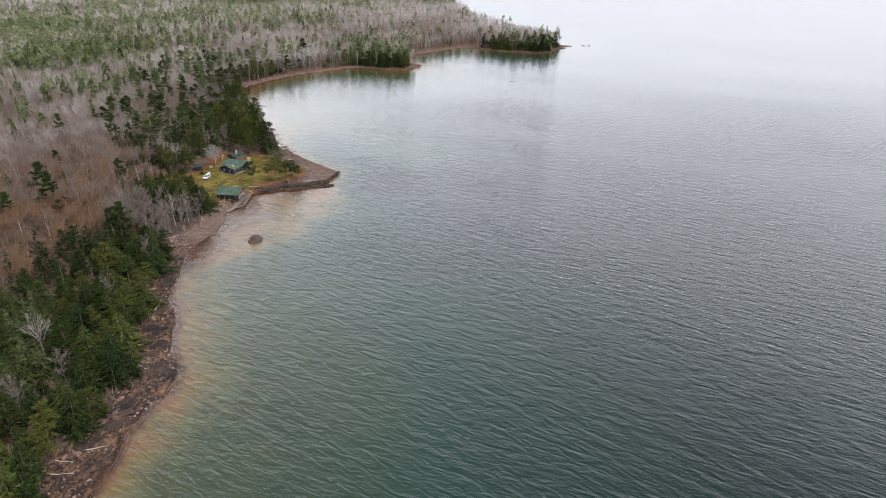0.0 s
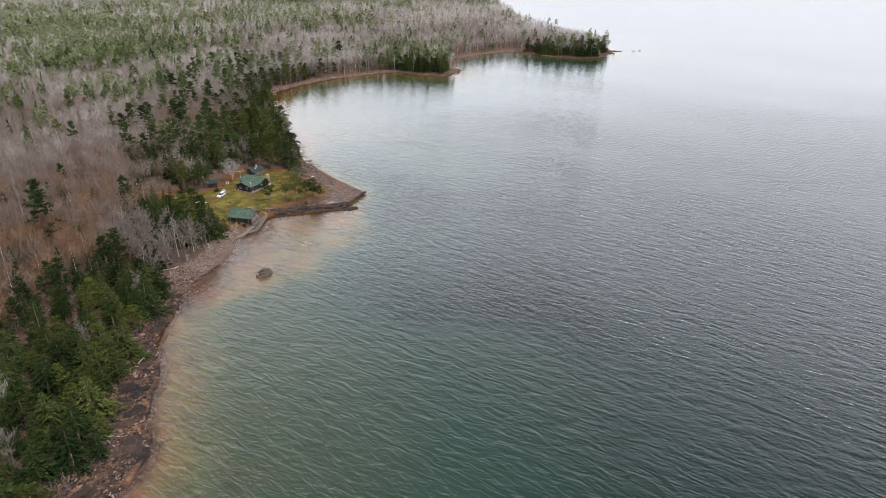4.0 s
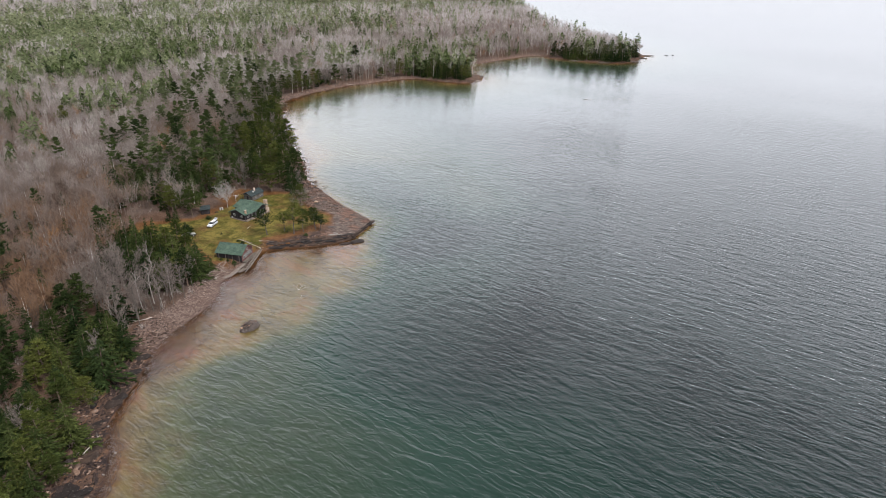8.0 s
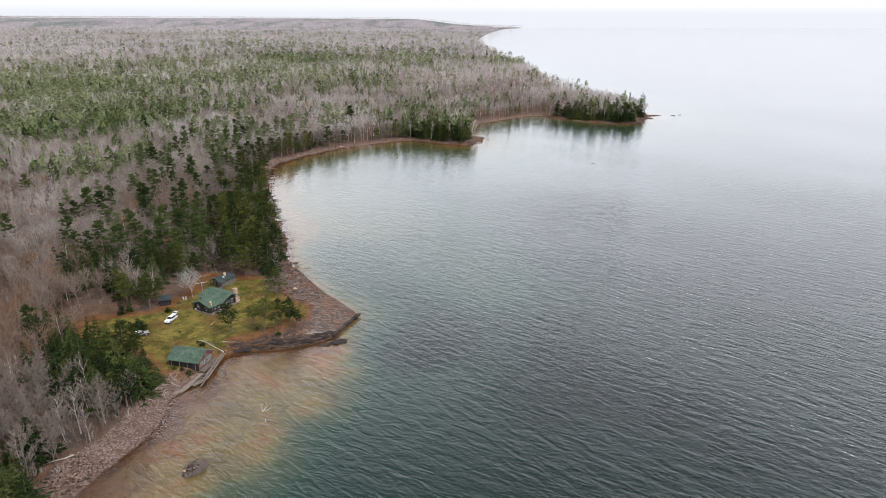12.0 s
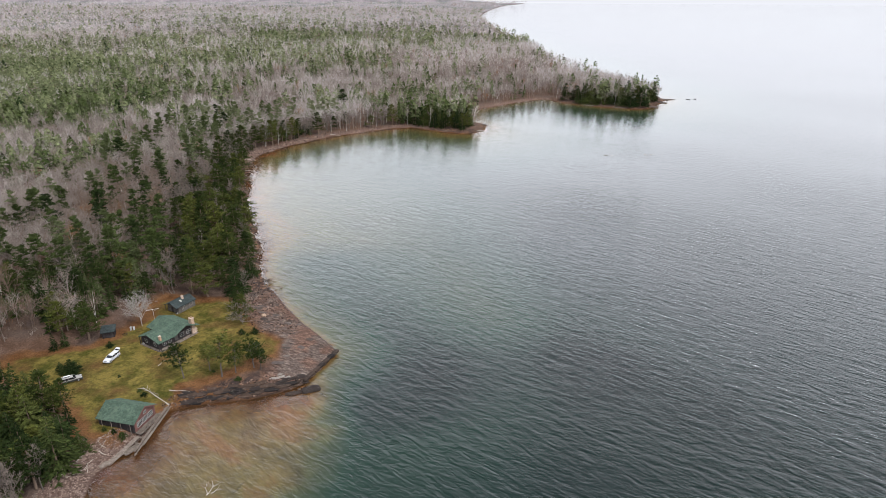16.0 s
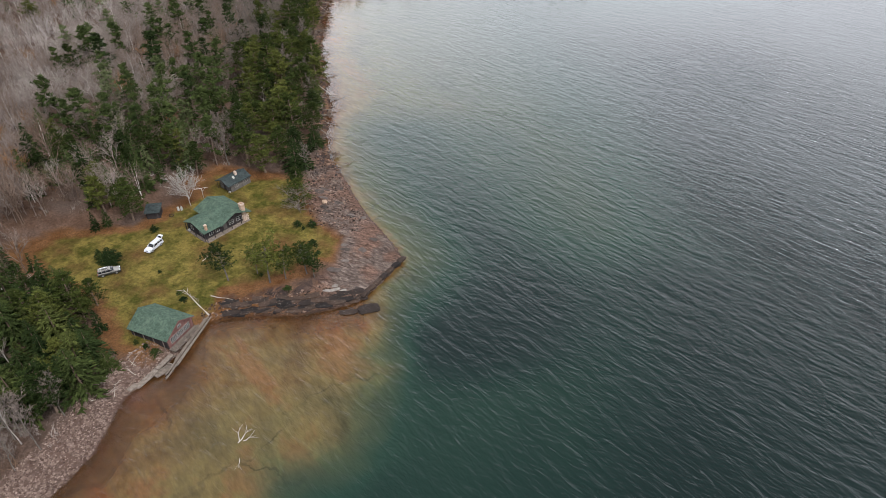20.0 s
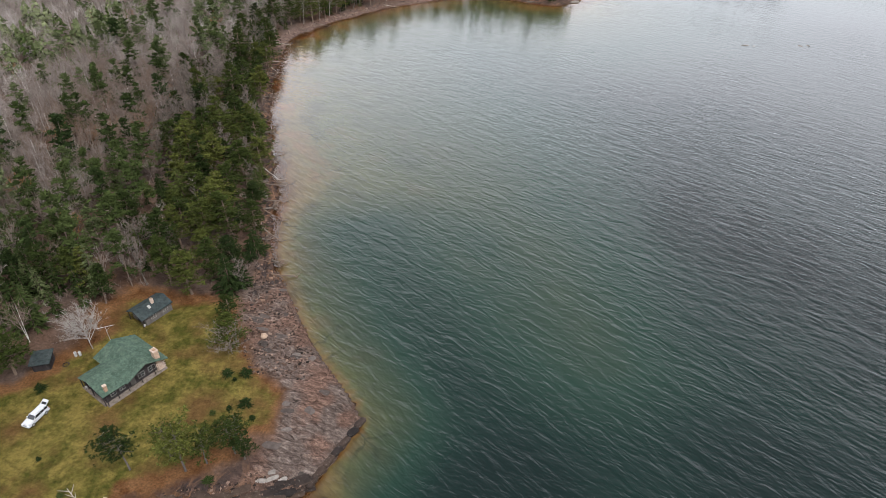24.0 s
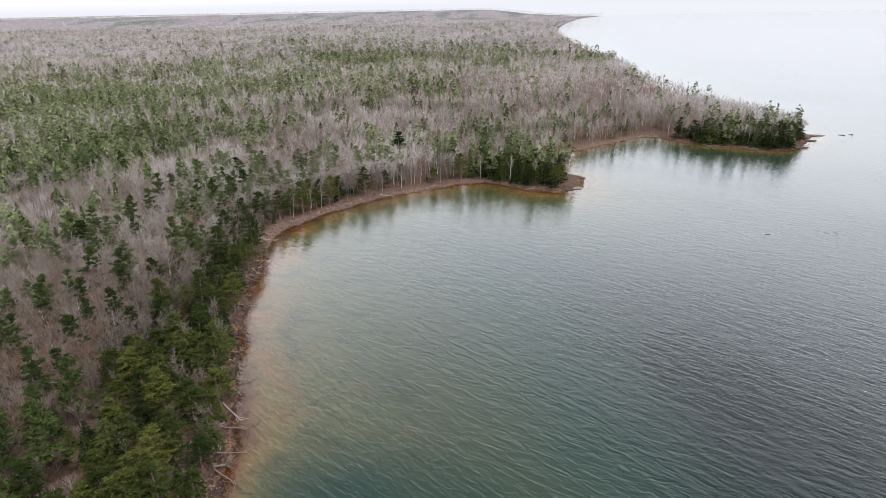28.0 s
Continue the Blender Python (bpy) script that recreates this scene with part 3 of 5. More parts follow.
def pine_parts(rng, tall, branches=58, tufts=8, blades=8, bare=0.20, spread=0.24, lean=0.0, umbrella=False):
    """White pine: a tall stem, uneven tiers of limbs and tufts of needles. Returns trunk and crown triangles."""
    z = np.linspace(0, tall * 0.97, 7)
    bend = np.cumsum(rng.normal(0, 0.10, (7, 2)), 0) * tall / 18 + np.outer(z / tall, [lean * tall, 0])
    stem = np.column_stack([bend, z])
    r = 0.018 * tall * (1 - 0.88 * z / tall)
    trunk = [rods(stem[:-1], stem[1:], r[:-1], r[1:], 6)]
    t = bare + (1 - bare) * np.sort(rng.uniform(0, 1, branches) ** 0.85)
    at = np.column_stack([np.interp(t * tall, z, stem[:, 0]), np.interp(t * tall, z, stem[:, 1]), t * tall * 0.97])
    u = (t - bare) / (1 - bare)
    reach = tall * spread * (0.14 + 0.92 * (1 - u).clip(0, 1) ** 0.8) * np.interp(u, [0, 0.14, 1], [0.65, 1, 1]) * rng.uniform(0.55, 1.12, branches)
    if umbrella:
        reach = tall * spread * np.interp(u, [0, 0.3, 0.75, 1], [0.7, 1.0, 0.95, 0.45]) * rng.uniform(0.5, 1.15, branches)
    az = rng.uniform(0, 2 * math.pi, branches)
    rise = rng.uniform(-0.02, 0.34, branches) + 0.35 * u
    tip = at + np.column_stack([np.cos(az) * reach, np.sin(az) * reach, rise * reach])
    trunk.append(rods(at, at * 0.25 + tip * 0.75, 0.012 * reach + 0.02, 0.004 * reach + 0.008, 3))
    k = np.repeat(np.arange(branches), tufts)
    f = rng.uniform(0.35, 1.05, len(k))
    mid = at[k] + (tip[k] - at[k]) * f[:, None] + rng.normal(0, 1, (len(k), 3)) * reach[k, None] * [[0.17, 0.17, 0.035]]
    kk = np.repeat(np.arange(len(k)), blades)
    out = rng.normal(0, 1, (len(kk), 3)) * [[1, 1, 0.34]] + [[0, 0, 0.22]]
    size = (0.026 * tall + 0.22) * rng.uniform(0.6, 1.25, len(kk))
    p0 = mid[kk] + rng.normal(0, 0.10, (len(kk), 3))
    crown = slivers(p0, p0 + unit(out) * size[:, None], 0.36 * size, rng)
    return np.concatenate(trunk), crown


def spruce_parts(rng, tall, tiers=16, arms=9, sprays=14, width=0.17, bare=0.05):
    """Spruce, fir or cedar: a spire of drooping sprays."""
    z = np.array([0, tall * 0.5, tall * 0.99])
    stem = np.column_stack([rng.normal(0, 0.05, 3), rng.normal(0, 0.05, 3), z])
    stem[0, :2] = 0
    trunk = rods(stem[:-1], stem[1:], np.array([0.016, 0.009]) * tall, np.array([0.009, 0.001]) * tall, 5)
    n = tiers * arms
    u = np.repeat(np.linspace(0, 1, tiers), arms) + rng.normal(0, 0.02, n)
    h = tall * (bare + (0.98 - bare) * u.clip(0, 1))
    reach = tall * width * ((1 - u).clip(0.02, 1) ** 0.8) * rng.uniform(0.65, 1.15, n) + 0.12
    az = rng.uniform(0, 2 * math.pi, n)
    at = np.column_stack([0 * h, 0 * h, h])
    tip = at + np.column_stack([np.cos(az) * reach, np.sin(az) * reach, -0.22 * reach + rng.normal(0, 0.1, n)])
    k = np.repeat(np.arange(n), sprays)
    f = rng.uniform(0.15, 0.9, len(k))
    p0 = at[k] + (tip[k] - at[k]) * f[:, None]
    ahead = unit(tip[k] - at[k]) + rng.normal(0, 0.55, (len(k), 3)) * [[1, 1, 0.4]]
    size = (0.21 * reach[k] + 0.20) * rng.uniform(0.7, 1.2, len(k))
    crown = slivers(p0, p0 + unit(ahead) * size[:, None], 0.46 * size, rng)
    return trunk, crown


def bare_parts(rng, tall, limbs=15, forks=5, twigs=7, bare=0.35, wide=0.20, thin=1.0, upright=0.55):
    """A leafless hardwood: stem and limbs, then forks and fine twigs. Returns stem and twig triangles."""
    z = np.linspace(0, tall * 0.86, 6)
    bend = np.cumsum(rng.normal(0, 0.16, (6, 2)), 0) * tall / 16
    bend -= bend[0]
    stem = np.column_stack([bend, z])
    r = 0.0115 * tall * (1 - 0.86 * z / tall)
    parts = [rods(stem[:-1], stem[1:], r[:-1], r[1:], 5)]
    t = bare + (0.98 - bare) * rng.uniform(0, 1, limbs)
    hz = t * tall * 0.86
    at = np.column_stack([np.interp(hz, z, stem[:, 0]), np.interp(hz, z, stem[:, 1]), hz])
    az = rng.uniform(0, 2 * math.pi, limbs)
    reach = tall * wide * rng.uniform(0.6, 1.2, limbs) * (1.25 - 0.75 * t)
    tip = at + np.column_stack([np.cos(az) * reach, np.sin(az) * reach, reach * rng.uniform(upright, upright + 0.9, limbs)])
    parts.append(rods(at, tip, 0.016 * reach + 0.025, 0.004 * reach + 0.008, 3))
    k = np.repeat(np.arange(limbs), forks)
    f = rng.uniform(0.25, 1.0, len(k))
    a2 = at[k] + (tip[k] - at[k]) * f[:, None]
    d2 = unit(tip[k] - at[k]) + rng.normal(0, 0.55, (len(k), 3)) + [[0, 0, 0.35]]
    l2 = reach[k] * rng.uniform(0.3, 0.6, len(k))
    b2 = a2 + unit(d2) * l2[:, None]
    twig = [slivers(a2, b2, 0.085 * thin + 0 * l2, rng)]
    kk = np.repeat(np.arange(len(k)), twigs)
    a3 = a2[kk] + (b2[kk] - a2[kk]) * rng.uniform(0.2, 1.0, (len(kk), 1))
    d3 = unit(b2[kk] - a2[kk]) + rng.normal(0, 0.6, (len(kk), 3)) + [[0, 0, 0.3]]
    l3 = l2[kk] * rng.uniform(0.35, 0.8, len(kk)) + 0.2
    twig.append(slivers(a3, a3 + unit(d3) * l3[:, None], 0.062 * thin + 0 * l3, rng))
    return tuple(parts), np.concatenate(twig)


def tri_mesh(name, tris, mat, tint=None):
    me = mesh_from(name, tris.reshape(-1, 3), np.arange(len(tris) * 3).reshape(-1, 3), mat, False)
    if tint is not None:
        a = me.attributes.new("tint", "FLOAT", "FACE")
        a.data.foreach_set("value", np.asarray(tint, np.float32))
    return me


def tree_model(name, trunk, crown, bark_mat, crown_mat, label, crown_name="crown"):
    top = new(name)
    pieces = [("trunk", trunk[0], bark_mat), ("branchwork", trunk[1], bark_mat)] if isinstance(trunk, tuple) else [("trunk", trunk, bark_mat)]
    for part_name, tris, mat in pieces + [(crown_name, crown, crown_mat)]:
        ob = new(part_name, tri_mesh(part_name, tris, mat))
        ob.parent = top
        if part_name != "trunk":
            tagged(ob, kind="stuff")
    return tagged(top, label, "tree")


rng = np.random.RandomState(11)
MODELS = {"pine": [], "spruce": [], "birch": [], "hardwood": [], "open_pine": []}
for i in range(4):
    MODELS["pine"].append((tree_model("white_pine", *pine_parts(rng, 18.0, spread=(0.27, 0.31, 0.24, 0.29)[i]), M["brown_bark"], M["pine"],
                                      "tall green white pine with uneven tiers of needles"), 18.0))
    MODELS["open_pine"].append((tree_model("jack_pine", *pine_parts(rng, 11.0, 40, 8, 8, (0.42, 0.5, 0.46, 0.38)[i], 0.34, 0.02, True), M["grey_bark"], M["pine"],
                                           "open-crowned jack pine on the rocky point"), 11.0))
    MODELS["spruce"].append((tree_model("spruce", *spruce_parts(rng, 11.0, width=(0.25, 0.31, 0.22, 0.34)[i]), M["brown_bark"], M["spruce"],
                                        "dark green spire-shaped spruce at the wood's edge"), 11.0))
    MODELS["birch"].append((tree_model("birch", *bare_parts(rng, 13.0, 13, 6, 6, 0.42, 0.16, 0.75, 1.0), M["birch"], M["twigs"],
                                       "leafless birch with a pale stem at the wood's edge"), 13.0))
    MODELS["hardwood"].append((tree_model("bare_tree", *bare_parts(rng, 14.0, 18, 7, 8, 0.30, 0.19, 0.8, 1.0), M["grey_bark"], M["twigs"],
                                          "leafless grey hardwood tree with fine twigs"), 14.0))
USED = set()


def plant(kind, x, y, tall, label="", group="", which=None, wide=1.0):
    """Sets one tree of a kind on the ground; the first of a model is the model itself."""
    i = rng.randint(4) if which is None else which
    model, h = MODELS[kind][i]
    k = tall / h
    m = pose(x, y, ground_z(x, y) - 0.15, rng.uniform(-3, 3), rng.uniform(-3, 3), rng.uniform(0, 360)) @ Matrix.Diagonal((k * wide, k * wide, k, 1))
    if (kind, i) in USED:
        ob = copy_thing(model, m)
    else:
        USED.add((kind, i))
        model.matrix_basis = m
        ob = model
    tagged(ob, label, "tree", group or {"pine": "pines of the shore wood", "spruce": "spruces of the shore wood", "birch": "birches of the shore wood",
                                        "hardwood": "bare trees of the shore wood"}[kind])
    return ob


# where conifers stand thick: centre x, y, radius, share
THICK = [(-128, 385, 20, 0.7), (-115, 425, 22, 0.55), (-160, 420, 40, 0.45), (-210, 330, 40, 0.4), (-90, 530, 45, 0.4), (20, 600, 40, 0.45), (-112, 187, 16, 0.95), (-130, 180, 15, 0.85), (-92, 192, 13, 0.95), (-136, 196, 16, 0.35), (-84, -25, 15, 1.0), (-85, 0, 13, 1.0), (-87, 22, 12, 0.95), (-89, 45, 10, 0.9), (-96, -30, 26, 0.95), (-96, 0, 26, 1.0), (-97, 30, 22, 1.0), (-100, 58, 20, 0.95), (-98, 76, 12, 0.9), (-90, 122, 15, 1.0), (-103, 128, 14, 1.0), (-114, 136, 12, 0.8), (-84, 205, 17, 0.95), (-104, 201, 15, 0.6), (-96, 228, 32, 0.95), (-119, 202, 18, 0.85), (-106, 258, 20, 0.9), (-108, 285, 20, 0.9), (-115, 300, 18, 0.8), (-128, 342, 22, 0.8), (-140, 372, 20, 0.6),
         (-128, 180, 16, 0.4), (-122, 320, 22, 0.65), (-150, 380, 26, 0.5), (-24, 476, 28, 1.0), (130, 590, 40, 0.75), (-330, 480, 110, 0.8), (-270, 600, 90, 0.6),
         (-480, 680, 190, 0.85), (-520, 950, 200, 0.75), (-250, 830, 160, 0.65), (-250, 1300, 330, 0.8), (-620, 1700, 300, 0.6), (70, 1150, 90, 0.7), (-300, 300, 60, 0.2)]


def conifer_share(xy):
    p = (0.10 + 0.26 * step01(wave_noise(xy, 48.0, 21), 0.05, 0.7)) * (0.45 + 0.55 * step01(xy[:, 1] - 0.5 * xy[:, 0], 380, 520))
    for x, y, r, k in THICK:
        p = np.maximum(p, k * (1 - step01(np.hypot(xy[:, 0] - x, xy[:, 1] - y), 0.55 * r, 1.25 * r)))
    clumps = 0.45 + 0.75 * step01(wave_noise(xy, 70.0, 23) + 0.5 * wave_noise(xy, 25.0, 24), -0.5, 0.6)
    p = p * (1 - step01(xy[:, 1] - 0.5 * xy[:, 0], 420, 620) * (1 - 0.78 * clumps))
    return p


def scatter(x0, y0, x1, y1, gap, rng):
    gx_, gy_ = np.meshgrid(np.arange(x0, x1, gap), np.arange(y0, y1, gap))
    xy = np.stack([gx_.ravel(), gy_.ravel()], 1)
    return xy + rng.uniform(-0.45, 0.45, xy.shape) * gap


def wooded(xy):
    s = from_shore(xy)
    ok = (s > bank_width(xy) * np.where(xy[:, 1] < 75, 0.58, 0.72) + 0.3) & (lawn_depth(xy) < -1.5) & ~((xy[:, 0] > -67) & (xy[:, 1] > 136) & (xy[:, 1] < 190))
    return xy[ok], s[ok]


# the wood along the water, tree by tree
near, s_near = wooded(scatter(-190, -48, -40, 475, 3.1, rng))
close = s_near < np.where(near[:, 1] > 320, 15, np.where(near[:, 1] < 90, 24, 30)) + 6 * rng.uniform(size=len(s_near))
share = conifer_share(near)
draw = rng.uniform(size=len(near))
count = {"pine": 0, "spruce": 0, "birch": 0, "hardwood": 0}
left_over = []
stood = []
for (x, y), s, c, p, d in zip(near, s_near, close, share, draw):
    if math.hypot(x + 88.1, y - 184.1) < 8.5:
        continue
    edge = s < bank_width(np.array([(x, y)]))[0] + 7
    if y < 78 and s < 30:
        p = 0.93
    if d < (p if p > 0.85 else 0.8 * p):
        kind = "pine" if rng.uniform() < (0.75 if y > 190 else 0.25 if y < 78 else 0.18) else "spruce"
        tall = rng.uniform(9, 15) if kind == "pine" and y < 78 else rng.uniform(14, 20.5) if kind == "pine" else rng.uniform(5.5, 13)
    else:
        if d < p and rng.uniform() < 0.5:
            continue
        if rng.uniform() < (0.75 if y < 78 and s < 26 else 0.25):
            continue
        kind = "birch" if rng.uniform() < (0.35 if edge else 0.12) else "hardwood"
        tall = rng.uniform(11, 16)
    if kind in ("pine", "spruce"):
        room = (3.6 if y < 78 else 5.4) if kind == "pine" else 2.2 if y < 78 else 2.6
        if any(abs(x - u) + abs(y - v) < 9 and math.hypot(x - u, y - v) < (room + w) / 2 for u, v, w in stood[-260:]):
            continue
        stood.append((x, y, room))
    if not c or count[kind] >= (290 if kind in ("pine", "spruce") else 250):
        left_over.append((x, y, 0 if kind == "pine" else 1 if kind == "spruce" else 2, tall))
        continue
    count[kind] += 1
    plant(kind, x, y, tall, wide=rng.uniform(1.05, 1.35) if kind in ("pine", "spruce") else 1.0)


# ------------------------------------------------------------------ the wood behind, as one mass of trees for each kind
def bare_far(rng, tall, twigs, wide, broad=1.0):
    """A leafless tree seen from afar: forked stems that sweep up into a dome of fine twigs."""
    limbs = max(3, twigs // 8)
    lean = rng.normal(0, 0.5, (2, 2))
    stem = slivers(np.zeros((2, 3)), np.column_stack([lean, [tall * 0.9] * 2]), np.array([0.26, 0.20]), rng)
    az = rng.uniform(0, 2 * math.pi, limbs)
    r = tall * 0.27 * broad * np.sqrt(rng.uniform(0.05, 1, limbs))
    top = tall * (1.0 - 0.34 * (r / (tall * 0.24 * broad)) ** 2) * rng.uniform(0.86, 1.0, limbs)
    at = np.column_stack([r * 0.12 * np.cos(az), r * 0.12 * np.sin(az), tall * rng.uniform(0.25, 0.55, limbs)])
    tip = np.column_stack([r * np.cos(az), r * np.sin(az), top])
    k = rng.randint(limbs, size=twigs)
    f = rng.uniform(0.35, 0.95, twigs)
    p0 = at[k] + (tip[k] - at[k]) * f[:, None] + rng.normal(0, 0.12, (twigs, 3))
    way = unit(unit(tip[k] - at[k]) + rng.normal(0, 0.62, (twigs, 3)) + [[0, 0, 0.2]])
    p1 = p0 + way * (tall * rng.uniform(0.08, 0.17, twigs) * broad ** 0.5)[:, None]
    return stem, np.concatenate([slivers(at, tip, rng.uniform(0.8, 1.2, limbs) * 0.16, rng), slivers(p0, p1, rng.uniform(0.6, 1.3, twigs) * wide, rng)])


def green_far(rng, tall, sprays, wide, round_top, broad=1.0):
    """An evergreen seen from afar: sprays laid in drooping tiers over a cone or a blunt dome, with gaps."""
    u = rng.uniform(0, 1, sprays) ** 1.25
    az = rng.uniform(0, 2 * math.pi, sprays)
    outline = np.sqrt(np.clip(1 - (u * 1.02) ** 2.4, 0, 1)) if round_top else (1 - u) ** 0.85 + 0.03
    lobes = 1 + 0.22 * np.sin(3 * az + 9 * u) + rng.normal(0, 0.12, sprays)
    r = tall * wide * broad * outline * lobes
    low = 0.34 if round_top else 0.08
    p1 = np.column_stack([np.cos(az) * r, np.sin(az) * r, tall * (low + (1 - low) * u)])
    p0 = p1 * [[0.45, 0.45, 1.0]] + np.column_stack([np.zeros((sprays, 2)), 0.05 * tall * rng.uniform(-0.4, 1.0, sprays)])
    size = (tall * 0.95 * broad / math.sqrt(sprays)) * rng.uniform(0.7, 1.3, sprays)
    side = np.column_stack([-np.sin(az), np.cos(az), rng.normal(0, 0.35, sprays)])
    stem = slivers(np.zeros((1, 3)), np.array([(0, 0, tall * 0.9)]), np.array([0.35]), rng)
    return stem, np.stack([p0 - side * size[:, None] / 2, p0 + side * size[:, None] / 2, p1 - [[0, 0, 0.03 * tall]]], 1)


def far_model(kind, rng, fine, broad=1.0):
    n = int(130 * fine) + (14 if kind < 2 else 7)
    slim = 1 + 0.4 * (broad - 1)
    if kind < 2 and fine > 2:
        a, b = pine_parts(rng, 15.0, 38, 5, 5, 0.14, 0.27) if kind == 0 else spruce_parts(rng, 12.0, 17, 6, 6, 0.24)
        a = a[:12]
        mid = b.mean(1, keepdims=True)
        b = mid + (b - mid) * 1.7
    elif kind == 0:
        a, b = green_far(rng, 15.0, n, 0.21, True, slim)
    elif kind == 1:
        a, b = green_far(rng, 12.0, n, 0.22, False, slim)
    else:
        a, b = bare_far(rng, 13.0, n, 0.085 / fine ** 0.85, broad)
    return a, b, (15, 12, 13)[kind]


class Mass:
    """Gathers many trees into one mesh."""

    def __init__(self):
        self.tris, self.tints = [], []

    def add(self, tris, xyz, scale, spin, tint):
        c, s = np.cos(spin), np.sin(spin)
        v = tris[None] * scale[:, None, None, None]
        x = v[..., 0] * c[:, None, None] - v[..., 1] * s[:, None, None] + xyz[:, 0, None, None]
        y = v[..., 0] * s[:, None, None] + v[..., 1] * c[:, None, None] + xyz[:, 1, None, None]
        self.tris.append(np.stack([x, y, v[..., 2] + xyz[:, 2, None, None]], -1).reshape(-1, 3, 3).astype(np.float32))
        self.tints.append(np.repeat(tint, len(tris)))

    def build(self, name, mat, label):
        me = tri_mesh(name, np.concatenate(self.tris), mat, np.concatenate(self.tints))
        return tagged(new(name, me), label, "trees", kind="stuff")


GREEN, GREY = Mass(), Mass()


def mass_of(xy, kinds, talls, fine, rng, broad=1.0, s=None):
    z = height(xy, s) - 0.1
    # Haze is put into the tint: trees turn paler the farther off they stand.
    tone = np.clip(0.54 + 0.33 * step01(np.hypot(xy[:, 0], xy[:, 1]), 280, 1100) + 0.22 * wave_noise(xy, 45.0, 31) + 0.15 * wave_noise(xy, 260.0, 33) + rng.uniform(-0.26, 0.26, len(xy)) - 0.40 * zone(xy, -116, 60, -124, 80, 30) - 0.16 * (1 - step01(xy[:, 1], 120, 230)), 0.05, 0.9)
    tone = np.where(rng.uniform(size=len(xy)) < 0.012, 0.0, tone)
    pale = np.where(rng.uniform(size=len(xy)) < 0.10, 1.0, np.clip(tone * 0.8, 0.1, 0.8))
    for kind in (0, 1, 2):
        for v in range(4):
            pick = (kinds == kind) & (np.arange(len(xy)) % 4 == v)
            if not pick.any():
                continue
            stem, crown, h = far_model(kind, rng, fine, broad)
            args = (np.column_stack([xy[pick], z[pick]]), talls[pick] / h, rng.uniform(0, 6.28, pick.sum()))
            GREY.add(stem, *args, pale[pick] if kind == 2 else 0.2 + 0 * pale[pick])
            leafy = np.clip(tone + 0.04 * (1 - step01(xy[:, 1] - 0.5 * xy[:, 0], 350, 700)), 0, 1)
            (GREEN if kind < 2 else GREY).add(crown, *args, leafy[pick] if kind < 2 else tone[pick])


def grow(xy, fine, broad=1.0, evergreen=1.0):
    xy, s = wooded(xy)
    p = conifer_share(xy) * evergreen
    far_off = 1 + 0.2 * step01(xy[:, 1], 300, 460)
    kinds = np.where(rng.uniform(size=len(xy)) < p, np.where(rng.uniform(size=len(xy)) < 0.55, 0, 1), 2)
    talls = np.where(kinds == 0, rng.uniform(11, 17, len(xy)), np.where(kinds == 1, rng.uniform(8, 14, len(xy)), rng.uniform(10, 14.5, len(xy))))
    mass_of(xy, kinds, talls * far_off, fine, rng, broad, s)


rest = np.array(left_over)
green = rest[:, 2] < 2
mass_of(rest[green][:, :2], rest[green][:, 2].astype(int), rest[green][:, 3], 3.4, rng)
mass_of(rest[~green][:, :2], rest[~green][:, 2].astype(int), rest[~green][:, 3], 1.25, rng)


def seen_from_path(xy, margin=0.0):
    """The wedge of land to the left and ahead of the flight line."""
    return xy[(xy[:, 1] > -60) & (xy[:, 0] > -0.95 * (xy[:, 1] + 130) - 40 - margin)]


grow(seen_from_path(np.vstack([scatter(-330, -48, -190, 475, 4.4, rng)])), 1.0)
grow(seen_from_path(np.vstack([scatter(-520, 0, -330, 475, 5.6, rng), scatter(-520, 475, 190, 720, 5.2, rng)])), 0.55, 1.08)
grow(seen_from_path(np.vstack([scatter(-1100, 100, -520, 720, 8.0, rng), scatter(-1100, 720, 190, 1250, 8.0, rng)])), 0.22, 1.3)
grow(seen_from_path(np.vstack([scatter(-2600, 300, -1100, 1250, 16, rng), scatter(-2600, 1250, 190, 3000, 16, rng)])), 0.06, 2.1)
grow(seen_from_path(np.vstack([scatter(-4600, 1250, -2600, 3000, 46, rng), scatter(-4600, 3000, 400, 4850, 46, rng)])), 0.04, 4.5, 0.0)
# brush under and before the trees
def thicket(xy, rng):
    xy, s = wooded(xy)
    for v in range(3):
        p0 = np.column_stack([rng.normal(0, 0.45, (16, 2)), np.zeros(16)])
        p1 = p0 + np.column_stack([rng.normal(0, 0.55, (16, 2)), rng.uniform(0.7, 1.7, 16)])
        tris = slivers(p0, p1, rng.uniform(0.07, 0.13, 16), rng)
        q = xy[v::3]
        GREY.add(tris, np.column_stack([q, height(q) - 0.05]), rng.uniform(0.6, 1.5, len(q)), rng.uniform(0, 6.28, len(q)), rng.uniform(0.0, 0.75, len(q)))


brush = scatter(-150, -46, -55, 330, 2.3, rng)
thicket(brush[rng.uniform(size=len(brush)) < 0.55], rng)
GREEN.build("evergreen_forest", M["hazy_needles"], "dense mixed evergreen forest behind the lake shore")
GREY.build("bare_forest", M["hazy_twigs"], "leafless grey-brown hardwood forest behind the lake shore")
# ------------------------------------------------------------------ helpers for built things
def part(name, bm, material, parent, label=""):
    """Links a bmesh as ONE mesh under a thing or a part."""
    me = bpy.data.meshes.new(name)
    bm.normal_update()
    bm.to_mesh(me)
    bm.free()
    me.materials.append(material)
    ob = new(name, me)
    ob.parent = parent
    return tagged(ob, label)


